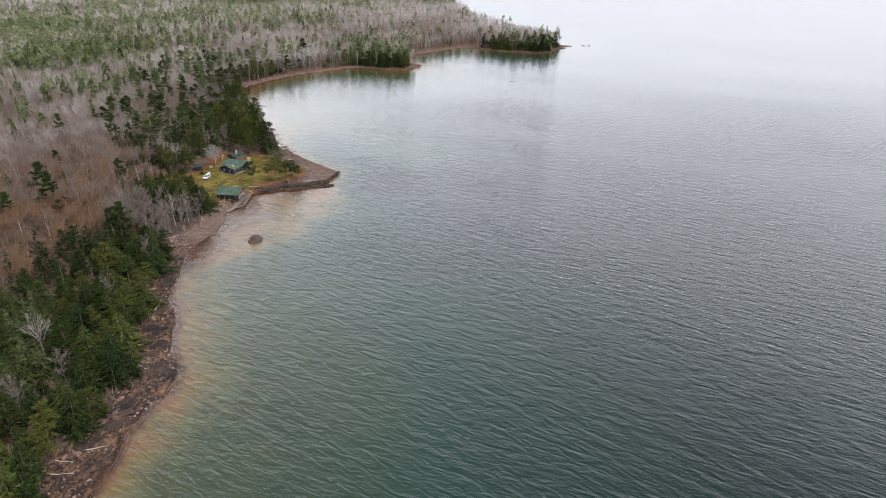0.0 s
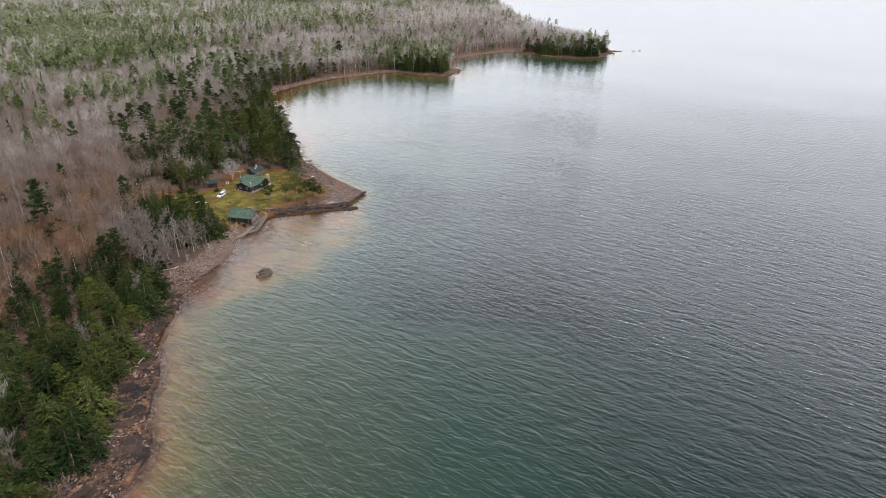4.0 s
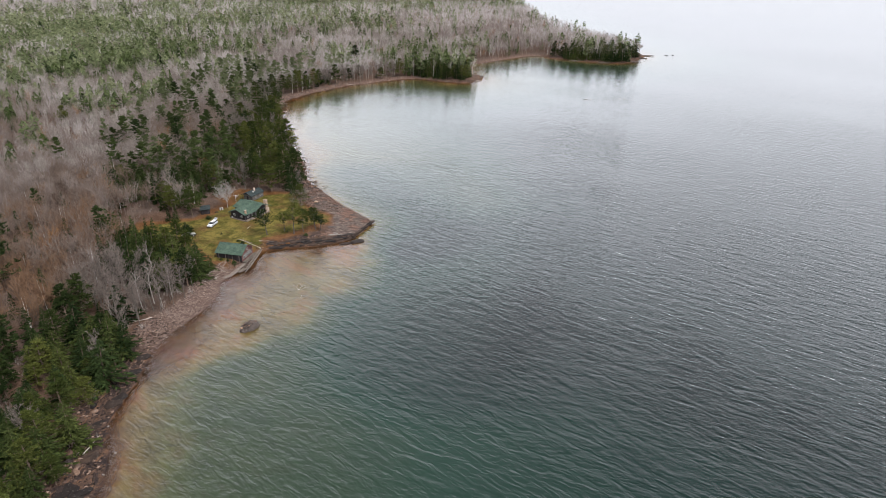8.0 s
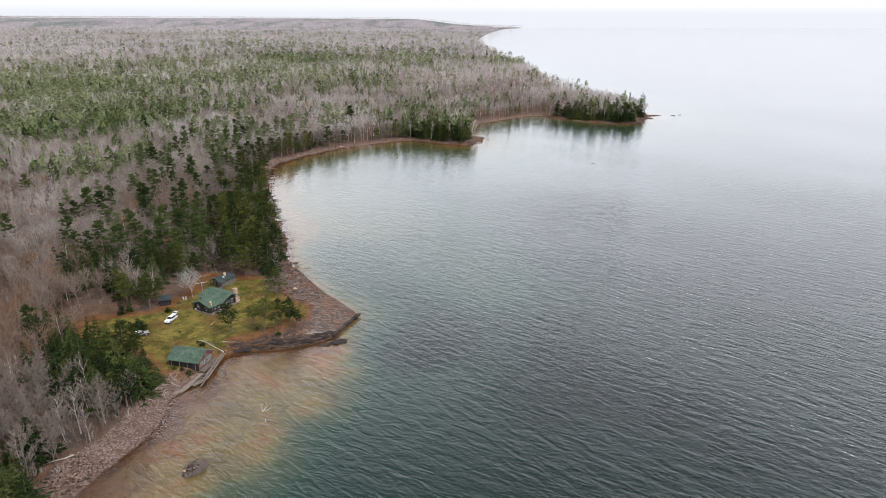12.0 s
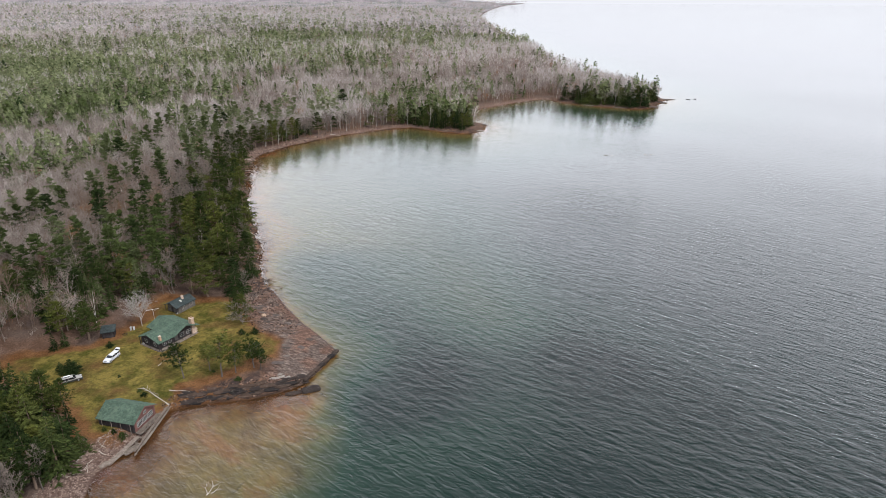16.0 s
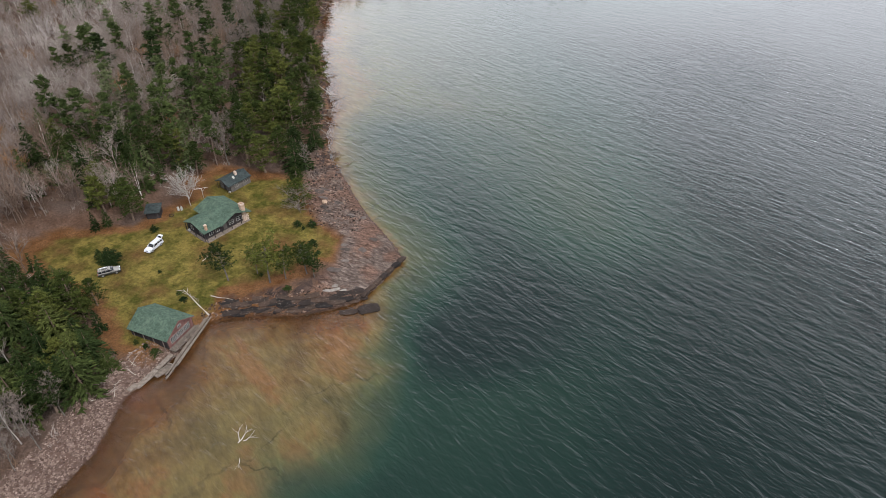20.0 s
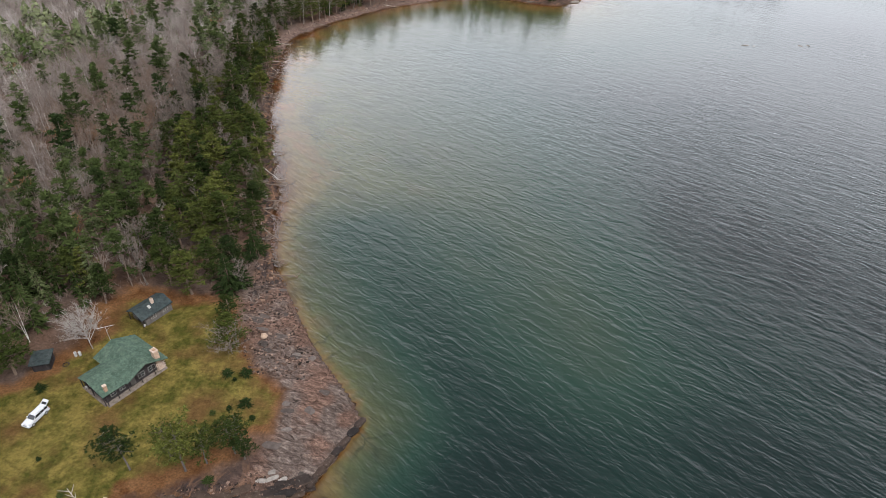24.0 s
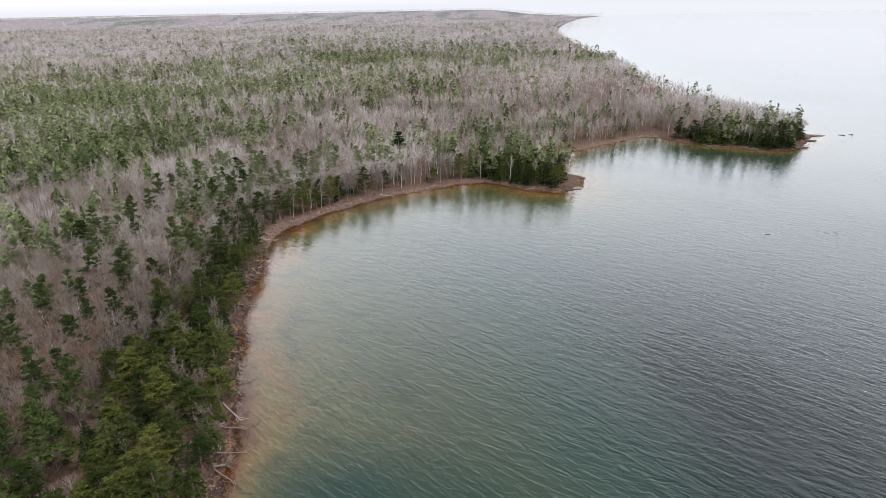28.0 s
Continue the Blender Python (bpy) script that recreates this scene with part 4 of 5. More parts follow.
def thing(name, label, category, m, group=""):
    ob = new(name)
    ob.matrix_basis = m
    return tagged(ob, label, category, group)


def box(sx, sy, sz, m=None, bm=None, bevel=0.0):
    """A block sized sx, sy, sz, centred in x and y, standing on z = 0 of the pose m."""
    bm = bm or bmesh.new()
    got = bmesh.ops.create_cube(bm, size=1.0)["verts"]
    bmesh.ops.transform(bm, matrix=(m or Matrix()) @ pose(0, 0, sz / 2) @ Matrix.Diagonal((sx, sy, sz, 1)), verts=got)
    if bevel:
        bmesh.ops.bevel(bm, geom=list({e_ for v in got for e_ in v.link_edges}), offset=bevel, segments=1, affect="EDGES")
    return bm


def rod(p, q, r0, r1, sides=8, bm=None):
    bm = bm or bmesh.new()
    p, q = Vector(p), Vector(q)
    m = Matrix.Translation((p + q) / 2) @ (q - p).to_track_quat("Z", "Y").to_matrix().to_4x4()
    bmesh.ops.create_cone(bm, cap_ends=True, segments=sides, radius1=r0, radius2=r1, depth=(q - p).length, matrix=m)
    return bm


def prism(outline, y0, y1, bm=None, m=None):
    """An outline of (x, z) pulled from y0 to y1."""
    bm = bm or bmesh.new()
    m = m or Matrix()
    a = [bm.verts.new(m @ Vector((x, y0, z))) for x, z in outline]
    b = [bm.verts.new(m @ Vector((x, y1, z))) for x, z in outline]
    n = len(a)
    bm.faces.new(a)
    bm.faces.new(b[::-1])
    for i in range(n):
        bm.faces.new((a[i], b[i], b[(i + 1) % n], a[(i + 1) % n]))
    bmesh.ops.recalc_face_normals(bm, faces=bm.faces)
    return bm


def sheet(corners, thick, bm=None):
    """A flat panel with the given upper corners, thick metres deep."""
    bm = bm or bmesh.new()
    c = [Vector(p) for p in corners]
    down = Vector((0, 0, -thick))
    a, b = [bm.verts.new(p) for p in c], [bm.verts.new(p + down) for p in c]
    n = len(a)
    bm.faces.new(a)
    bm.faces.new(b[::-1])
    for i in range(n):
        bm.faces.new((a[i], b[i], b[(i + 1) % n], a[(i + 1) % n]))
    bmesh.ops.recalc_face_normals(bm, faces=bm.faces)
    return bm


def window_part(parent, m, w, h, cols=2, rows=1, frame_mat=None):
    """A window set in a wall: frame bars and a dark pane; m has its x along the wall and y outwards."""
    bm = bmesh.new()
    t = 0.07
    for x in np.linspace(-w / 2, w / 2, cols + 1):
        box(t, 0.07, h + t, m @ pose(x, 0, -t / 2), bm)
    for z in np.linspace(0, h, rows + 1):
        box(w + t, 0.06, t, m @ pose(0, 0, z - t / 2), bm)
    fr = part("window", bm, frame_mat or M["white_trim"], parent, "weathered white window")
    part("pane", box(w, 0.03, h, m), M["window"], fr, "dark window pane")
    return fr


def stone_block(rng_, sx, sy, sz, rough=0.16, cuts=1):
    """One rounded, uneven stone."""
    bm = bmesh.new()
    bmesh.ops.create_icosphere(bm, subdivisions=cuts, radius=0.5)
    for v in bm.verts:
        v.co *= 1 + rng_.normal(0, rough)
        v.co.x, v.co.y, v.co.z = max(-0.42, min(0.42, v.co.x)) * sx, max(-0.42, min(0.42, v.co.y)) * sy, max(-0.36, min(0.36, v.co.z)) * sz
    return bm


def shingle_courses(top, a0, a1, b0, b1, mat, rows, label=""):
    """Roof slope from the ridge a0-a1 to the eave b0-b1: a panel and thin overlapping courses on it, each a part."""
    a0, a1, b0, b1 = map(Vector, (a0, a1, b0, b1))
    roof = part("roof", sheet((a0, a1, b1, b0), 0.14), mat, top, label)
    up = (a1 - a0).cross(b0 - a0).normalized()
    up = up if up.z > 0 else -up
    for i in range(rows):
        f, g = i / rows, (i + 1.12) / rows
        g = min(g, 1.008)
        c = [a0.lerp(b0, f) + up * 0.012, a1.lerp(b1, f) + up * 0.012, a1.lerp(b1, g) + up * 0.045, a0.lerp(b0, g) + up * 0.045]
        part("shingle_course", sheet(c, 0.03), mat, roof)
    return roof


# ------------------------------------------------------------------ the lodge
def lodge():
    z0 = 1.5
    top = thing("lodge", "dark log lodge with a green shingled roof on the lawn", "house", pose(-83.5, 169.2, z0, 0, 0, -27.1))
    U, V, RIDGE, EAVE = 5.7, 4.25, 4.15, 2.45
    lw, rw, far_v, wr, wridge = -3.3, 5.25, -8.8, 0.7, 3.95
    # log walls
    for name, m, length, h in (("wall", pose(-0.4, V - 0.7, 0), 9.6, 2.55), ("wall", pose(-4.9, 0, 0, 0, 0, 90), 7.0, 2.6),
                               ("wall", pose(4.4, 0.6, 0, 0, 0, 90), 5.6, 2.6), ("wall", pose(4.3, -5.2, 0, 0, 0, 90), 5.8, 2.4),
                               ("wall", pose(0.8, -8.0, 0), 7.0, 2.4), ("wall", pose(-2.7, -5.8, 0, 0, 0, 90), 4.6, 2.4), ("wall", pose(-4.0, -3.5, 0), 2.6, 2.4)):
        w = part(name, box(length, 0.16, h, m), M["log_wall"], top, "dark stained log wall")
        for i in range(9):
            z = 0.14 + i * 0.28
            if z < h:
                part("log", rod(m @ Vector((-length / 2 - 0.15, 0, z)), m @ Vector((length / 2 + 0.15, 0, z)), 0.14, 0.13, 8), M["log_wall"], w)
    # gables
    part("gable", prism([(-3.5, 2.4), (3.5, 2.4), (0, RIDGE - 0.35)], -0.08, 0.08, None, pose(4.5, 0, 0, 0, 0, 90)), M["log_wall"], top, "dark board gable")
    part("gable", prism([(-3.5, 2.4), (3.5, 2.4), (0, RIDGE - 0.35)], -0.08, 0.08, None, pose(-4.9, 0, 0, 0, 0, 90)), M["log_wall"], top, "dark board gable")
    part("gable", prism([(lw + 0.6, 2.3), (rw - 0.6, 2.3), (wr, wridge - 0.35)], -0.08, 0.08, None, pose(0, -8.0, 0)), M["log_wall"], top, "dark board gable")
    # roofs
    g = M["green_roof"]
    shingle_courses(top, (-U, 0, RIDGE), (U, 0, RIDGE), (-U + 0.3, V, EAVE), (U + 0.2, V, EAVE), g, 14, "green shingled roof")
    shingle_courses(top, (U, 0, RIDGE), (-U, 0, RIDGE), (U, -V, EAVE), (-U - 0.2, -V, EAVE), g, 14, "green shingled roof")
    shingle_courses(top, (wr, 0.2, wridge), (wr, far_v - 0.15, wridge), (rw, -3.9, EAVE - 0.06), (rw - 0.1, far_v, EAVE - 0.06), g, 14, "green shingled roof")
    shingle_courses(top, (wr, far_v - 0.15, wridge), (wr, 0.2, wridge), (lw, far_v, EAVE - 0.06), (lw, -3.4, EAVE - 0.06), g, 12, "green shingled roof")
    part("ridge_cap", box(2 * U, 0.3, 0.07, pose(0, 0, RIDGE - 0.02)), g, top)
    part("ridge_cap", box(0.3, 8.6, 0.07, pose(wr, -4.4, wridge - 0.02)), g, top)
    # great stone chimney and its hearth wall
    ch = part("chimney", box(1.25, 0.95, 5.0, pose(4.5, 2.75, -0.2), None, 0.06), M["brick"], top, "tall tan stone chimney")
    part("cap", box(1.4, 1.1, 0.14, pose(4.5, 2.75, 4.8), None, 0.03), M["pale_stone"], ch)
    part("flue", box(0.5, 0.4, 0.22, pose(4.5, 2.75, 4.94)), M["brick"], ch)
    rs = np.random.RandomState(4)
    for i in range(46):
        bm = stone_block(rs, rs.uniform(0.3, 0.5), 0.2, rs.uniform(0.2, 0.34), 0.08)
        z, y = 0.1 + (i // 6) * 0.27, 2.0 + (i % 6) * 0.33 + 0.15 * (i // 6 % 2)
        if y < 3.75:
            bmesh.ops.transform(bm, matrix=pose(5.15, y, z, 0, 0, 90), verts=bm.verts)
            part("stone", bm, M["pale_stone"], ch)
    small = part("stove_chimney", box(0.55, 0.55, 1.55, pose(4.3, -7.5, 2.4), None, 0.03), M["brick"], top, "short brick stove chimney")
    part("cap", box(0.66, 0.66, 0.08, pose(4.3, -7.5, 3.95)), M["pale_stone"], small)
    # porch along the lake side and the open porch at the end
    part("porch_floor", box(1.5, 12.2, 0.35, pose(5.0, -2.4, -0.15)), M["grey_timber"], top, "grey plank porch floor")
    for y in (-8.3, -6.2, -4.1, -1.4, 1.3):
        part("post", rod((5.35, y, 0.1), (5.35, y, 2.45), 0.09, 0.08), M["log_wall"], top)
    for y0, y1 in ((-8.3, -6.2), (-6.2, -4.1), (-4.1, -1.4)):
        part("rail", box(0.07, y1 - y0, 0.08, pose(5.35, (y0 + y1) / 2, 0.95)), M["log_wall"], top)
    for x in (-2.9, 1.0, 4.9):
        part("post", rod((x, -8.6, -0.1), (x, -8.6, 2.4), 0.1, 0.09), M["log_wall"], top)
    part("porch_floor", box(7.8, 0.9, 0.3, pose(1.0, -8.4, -0.15)), M["grey_timber"], top)
    # windows and doors
    for y, w in ((-6.6, 1.1), (-4.9, 1.0), (-0.9, 1.2), (1.3, 1.4)):
        window_part(top, pose(4.56, y, 0.9, 0, 0, 90), w, 1.1, 2, 2)
    part("door", box(0.95, 0.1, 2.0, pose(4.55, -2.7, 0, 0, 0, 90)), M["grey_wall"], top, "grey plank door")
    for x in (-1.0, 2.6):
        window_part(top, pose(x, -8.14, 0.9), 1.0, 1.0, 2, 2)
    for x in (-3, 0, 3):
        window_part(top, pose(x, V - 0.56, 0.95), 1.0, 1.0, 2, 2)
    # bits on the end porch
    bm = box(0.5, 0.4, 0.55, pose(-1.9, -8.45, 0.15), None, 0.05)
    tub = part("cooler", bm, M["white_trim"], top, "white cooler on the porch")
    return top


def cabin():
    top = thing("cabin", "small grey cabin with a dark shingled roof", "house", pose(-88.1, 184.1, 1.45, 0, 0, 64.8))
    L, W, R, E_ = 3.75, 2.75, 3.55, 2.35
    for m, length in ((pose(0.4, -W + 0.5, 0), 6.2), (pose(0.4, W - 0.5, 0), 6.2), (pose(3.4, 0, 0, 0, 0, 90), 4.4), (pose(-2.7, 0, 0, 0, 0, 90), 4.4)):
        w = part("wall", box(length, 0.14, 2.4, m), M["grey_wall"], top, "weathered grey board wall")
        for i in range(8):
            part("board", box(length + 0.02, 0.05, 0.27, m @ pose(0, -0.085 if m.translation.y < 0 or m.translation.x > 0 else 0.085, 0.02 + 0.3 * i, 0, 0, 0)), M["grey_wall"], w)
    for x in (3.4, -2.7):
        part("gable", prism([(-2.2, 2.35), (2.2, 2.35), (0, R - 0.25)], -0.06, 0.06, None, pose(x, 0, 0, 0, 0, 90)), M["log_wall"], top)
    d = M["dark_roof"]
    shingle_courses(top, (-L, 0, R), (L, 0, R), (-L, W, E_), (L, W, E_), d, 9, "dark shingled roof")
    shingle_courses(top, (L, 0, R), (-L, 0, R), (L, -W, E_), (-L, -W, E_), d, 9, "dark shingled roof")
    part("ridge_cap", box(2 * L, 0.26, 0.06, pose(0, 0, R - 0.02)), d, top)
    c = part("chimney", box(0.6, 0.6, 1.5, pose(0.6, -0.5, 2.9), None, 0.03), M["pale_stone"], top, "pale stone chimney")
    part("flue", box(0.3, 0.3, 0.15, pose(0.6, -0.5, 4.4)), M["brick"], c)
    part("skylight", box(0.55, 0.8, 0.1, pose(-0.55, -1.0, 3.14, -math.degrees(math.atan2(R - E_, W)) * -1, 0, 0)), M["white_trim"], top, "pale roof hatch")
    for x in (-0.9, 2.0):
        window_part(top, pose(x, -W + 0.42, 1.0), 1.1, 0.9, 2, 1)
    part("door", box(0.9, 0.1, 1.95, pose(-2.78, 0.2, 0, 0, 0, 90)), M["log_wall"], top, "dark plank door")
    for y in (-2.3, 2.3):
        part("post", rod((-3.5, y, -0.1), (-3.5, y, 2.4), 0.08, 0.07), M["log_wall"], top)
    part("step", box(0.9, 1.6, 0.25, pose(-3.3, 0, -0.1)), M["grey_timber"], top)
    part("wash_tub", box(0.55, 0.45, 0.4, pose(-3.2, -2.0, 0.15), None, 0.06), M["white_trim"], top, "white tub by the door")
    return top


def shed():
    top = thing("shed", "small dark shed with a flat green-black roof", "shed", pose(-101.0, 166.9, 1.5, 0, 0, 22.0))
    for m, length in ((pose(0, -1.5, 0), 3.1), (pose(0, 1.5, 0), 3.1), (pose(-1.5, 0, 0, 0, 0, 90), 2.9), (pose(1.5, 0, 0, 0, 0, 90), 2.9)):
        w = part("wall", box(length, 0.1, 1.95, m), M["log_wall"], top)
        for i in range(int(length / 0.3)):
            part("board", box(0.26, 0.04, 1.9, m @ pose(-length / 2 + 0.17 + i * 0.3, -0.06 if m.translation.y <= 0 else 0.06, 0.02)), M["log_wall"], w)
    shingle_courses(top, (-1.9, 1.9, 2.45), (1.9, 1.9, 2.45), (-1.9, -1.95, 2.0), (1.9, -1.95, 2.0), M["dark_roof"], 8, "dark shed roof")
    part("door", box(0.85, 0.06, 1.75, pose(0.3, -1.62, 0.05)), M["log_wall"], top, "dark plank door")
    return top


def boathouse():
    top = thing("boathouse", "boathouse with a green roof and a faded red lake gable", "boathouse", pose(-77.1, 130.9, 0.9, 0, 0, -10.2))
    L, W, R, E_ = 4.95, 3.95, 4.6, 2.45
    for m, length, mat in ((pose(0, -W + 0.45, 0), 9.0, "log_wall"), (pose(0, W - 0.45, 0), 9.0, "log_wall"), (pose(-4.5, 0, 0, 0, 0, 90), 6.9, "log_wall"), (pose(4.5, 0, 0, 0, 0, 90), 6.9, "red_wall")):
        w = part("wall", box(length, 0.12, 2.5, m), M[mat], top, "faded red board wall" if mat == "red_wall" else "dark board wall")
        for i in range(int(length / 0.32)):
            out = 0.075 if (m.translation.y > 0 or m.translation.x < 0) else -0.075
            part("board", box(0.28, 0.04, 2.45, m @ pose(-length / 2 + 0.18 + i * 0.32, out, 0.02)), M[mat], w)
    for x, mat in ((4.52, "red_wall"), (-4.5, "log_wall")):
        part("gable", prism([(-3.5, 2.48), (3.5, 2.48), (0, R - 0.15)], -0.07, 0.07, None, pose(x, 0, 0, 0, 0, 90)), M[mat], top, "board gable")
    g = M["green_roof"]
    shingle_courses(top, (-L, 0, R), (L, 0, R), (-L, W, E_), (L, W, E_), g, 16, "green shingled roof")
    shingle_courses(top, (L, 0, R), (-L, 0, R), (L, -W, E_), (-L, -W, E_), g, 16, "green shingled roof")
    part("ridge_cap", box(2 * L, 0.3, 0.07, pose(0, 0, R - 0.02)), g, top)
    for s in (1, -1):
        part("fascia", sheet(((L + 0.03, 0, R), (L + 0.03, s * W, E_), (L + 0.11, s * W, E_), (L + 0.11, 0, R)), 0.22), M["red_wall"], top)
    for y in (-1.9, -0.1, 1.7):
        window_part(top, pose(4.62, y, 0.75, 0, 0, 90), 1.6, 1.3, 4, 3)
    window_part(top, pose(4.66, 0.1, 2.75, 0, 0, 90), 0.8, 0.6, 2, 1)
    part("deck", box(1.5, 7.4, 0.18, pose(5.35, 0, -0.1)), M["grey_timber"], top, "weathered grey deck")
    for i in range(12):
        part("baluster", box(0.07, 0.07, 0.85, pose(6.0, -3.5 + i * 0.63, 0.08)), M["grey_timber"], top)
    part("rail", box(0.09, 7.3, 0.09, pose(6.0, 0, 0.92)), M["grey_timber"], top)
    for x in (-3.6, -1.2, 1.2, 3.6):
        part("prop", rod((x, -W + 0.2, -0.5), (x, -W + 0.2, 2.5), 0.08, 0.07), M["grey_timber"], top)
    return top


lodge(), cabin(), shed(), boathouse()


# ------------------------------------------------------------------ crib wall, slabs and driftwood by the boathouse
crib = thing("timber_crib", "weathered grey timber crib wall along the water", "crib wall", pose(-71.0, 128.0, 0.2, 0, 0, 0))
rc = np.random.RandomState(8)
for i in range(7):
    x = 0.7 - 0.22 * (i % 3)
    z = 0.15 + 0.28 * (i // 2)
    y0, y1 = -6.0 + rc.uniform(-2, 2), 9.5 + rc.uniform(-2, 1.6)
    part("timber", rod((x + 0.3 - 0.12 * i / 3, y0, z), (x + 0.1 * rc.normal(), y1, z + rc.uniform(-0.1, 0.15)), 0.17, 0.14, 8), M["grey_timber"], crib)
for y in np.arange(-5, 10, 2.1):
    part("tie", box(1.5, 0.22, 0.2, pose(0.2, y, rc.uniform(0.5, 0.8), 0, 0, rc.uniform(-8, 8)), None, 0.02), M["grey_timber"], crib)
for x, y, z, sx, sy, turn, tip in ((-73.7, 119.3, 0.25, 1.1, 4.6, 22, 8), (-71.9, 121.9, 0.05, 1.4, 3.8, 24, -6), (-75.2, 116.9, 0.15, 0.9, 1.8, 25, 4), (-72.6, 123.6, 0.5, 0.9, 4.0, 14, 3)):
    slab = thing("concrete_slab", "broken grey concrete slab tilted on the shore", "slab", pose(x, y, z, tip, 4, -turn), "slabs below the boathouse")
    part("slab", box(sx, sy, 0.38, None, None, 0.05), M["grey_timber"], slab)


def drift_log(name, label, p, q, r, forks=0, mat="dead"):
    p, q = Vector(p), Vector(q)
    top = thing(name, label, "driftwood", Matrix.Translation(p))
    d = q - p
    pts = [Vector((0, 0, 0)), d * 0.35 + Vector((0.1, -0.15, 0.03)), d * 0.7 + Vector((-0.05, 0.1, 0.04)), d]
    bm = bmesh.new()
    for i in range(3):
        rod(pts[i], pts[i + 1], r * (1 - 0.25 * i), r * (0.75 - 0.25 * i), 7, bm)
    part("stem", bm, M[mat], top)
    for i in range(forks):
        s = pts[2].lerp(pts[3], i / max(forks, 1))
        side = Vector((-d.y, d.x, 0)).normalized() * (1 if i % 2 else -1)
        part("branch", rod(s, s + d.normalized() * 1.2 + side * (0.5 + 0.25 * i) + Vector((0, 0, 0.3)), r * 0.35, r * 0.12, 5), M[mat], top)
    return top


drift_log("drift_log", "pale barkless tree trunk lying across the bank", (-70.4, 136.8, 1.2), (-79.2, 142.4, 1.75), 0.2, 4)
drift_log("drift_log", "pale pole lying on the grass", (-80.2, 152.4, 1.65), (-79.6, 155.0, 1.7), 0.1)
drift_log("drift_log", "pale pole lying on the bank top", (-72.5, 141.9, 1.65), (-67.3, 141.6, 1.7), 0.12)
for i in range(6):
    x, y = -77.3 + 0.55 * i, 141.2 - 0.2 * i
    drift_log("plank", "grey driftwood plank beside the boathouse", (x, y, 1.68), (x + rc.uniform(0.6, 1.6), y - rc.uniform(0.3, 1.2), 1.7), 0.07, 0, "grey_timber")


# ------------------------------------------------------------------ cars
def car(name, label, m, body_mat, low_mat, open_gate, rack):
    top = thing(name, label, "car", m)
    hw = 0.87
    low = prism([(-2.3, 0.32), (2.3, 0.32), (2.34, 0.55), (2.28, 0.70), (-2.28, 0.72), (-2.34, 0.55)], -hw, hw)
    bmesh.ops.bevel(low, geom=low.edges[:], offset=0.04, segments=2, affect="EDGES")
    part("lower_body", low, low_mat, top)
    up = prism([(-2.26, 0.705), (2.26, 0.69), (2.2, 0.84), (1.05, 0.98), (-2.2, 1.0)], -hw + 0.02, hw - 0.02)
    bmesh.ops.bevel(up, geom=up.edges[:], offset=0.05, segments=2, affect="EDGES")
    part("upper_body", up, body_mat, top)
    glass = bmesh.new()
    ring = [(1.02, 0.97), (0.38, 1.43), (-2.0, 1.43), (-2.18, 0.98)]
    a = [glass.verts.new((x, -0.80 + (z - 0.97) * 0.22, z)) for x, z in ring]
    b = [glass.verts.new((x, 0.80 - (z - 0.97) * 0.22, z)) for x, z in ring]
    glass.faces.new(a), glass.faces.new(b[::-1])
    for i in range(4):
        glass.faces.new((a[i], b[i], b[(i + 1) % 4], a[(i + 1) % 4]))
    bmesh.ops.recalc_face_normals(glass, faces=glass.faces)
    part("windows", glass, M["car_glass"], top, "dark car windows")
    roof = box(2.46, 1.42, 0.07, pose(-0.82, 0, 1.42), None, 0.03)
    part("roof", roof, body_mat, top)
    for x, s in ((0.38, -0.6), (-0.55, 0.0), (-1.35, 0.05), (-2.05, 0.1)):
        for y in (-1, 1):
            part("pillar", rod((x - s, y * 0.81, 0.96), (x, y * 0.715, 1.43), 0.045, 0.04, 6), body_mat, top)
    for x in (-1.38, 1.42):
        for y in (-1, 1):
            w = part("wheel", rod((x, y * 0.70, 0.33), (x, y * 0.90, 0.33), 0.33, 0.33, 20), M["rubber"], top, "black tyre")
            part("rim", rod((x, y * 0.88, 0.33), (x, y * 0.915, 0.33), 0.2, 0.19, 14), M["alloy"], w)
    for y in (-1, 1):
        part("headlight", box(0.12, 0.38, 0.14, pose(2.24, y * 0.60, 0.68), None, 0.03), M["lamp_clear"], top)
        part("tail_light", box(0.08, 0.22, 0.3, pose(-2.27, y * 0.72, 0.66), None, 0.02), M["lamp_red"], top)
        part("mirror", box(0.12, 0.2, 0.13, pose(0.82, y * 0.95, 0.98), None, 0.03), body_mat, top)
        part("roof_rail", rod((-1.9, y * 0.62, 1.53), (0.2, y * 0.62, 1.53), 0.025, 0.025, 6), M["rubber"], top)
    part("bumper", box(0.14, 1.66, 0.2, pose(2.33, 0, 0.36), None, 0.04), low_mat, top)
    part("bumper", box(0.14, 1.66, 0.2, pose(-2.33, 0, 0.36), None, 0.04), low_mat, top)
    part("grille", box(0.04, 0.7, 0.12, pose(2.33, 0, 0.62)), M["rubber"], top)
    if open_gate:
        gate = part("tailgate", sheet(((-2.0, -0.68, 1.50), (-2.0, 0.68, 1.50), (-2.95, 0.62, 1.92), (-2.95, -0.62, 1.92)), 0.07), body_mat, top, "open tailgate")
        part("pane", sheet(((-2.1, -0.52, 1.56), (-2.1, 0.52, 1.56), (-2.5, 0.5, 1.735), (-2.5, -0.5, 1.735)), 0.02), M["car_glass"], gate)
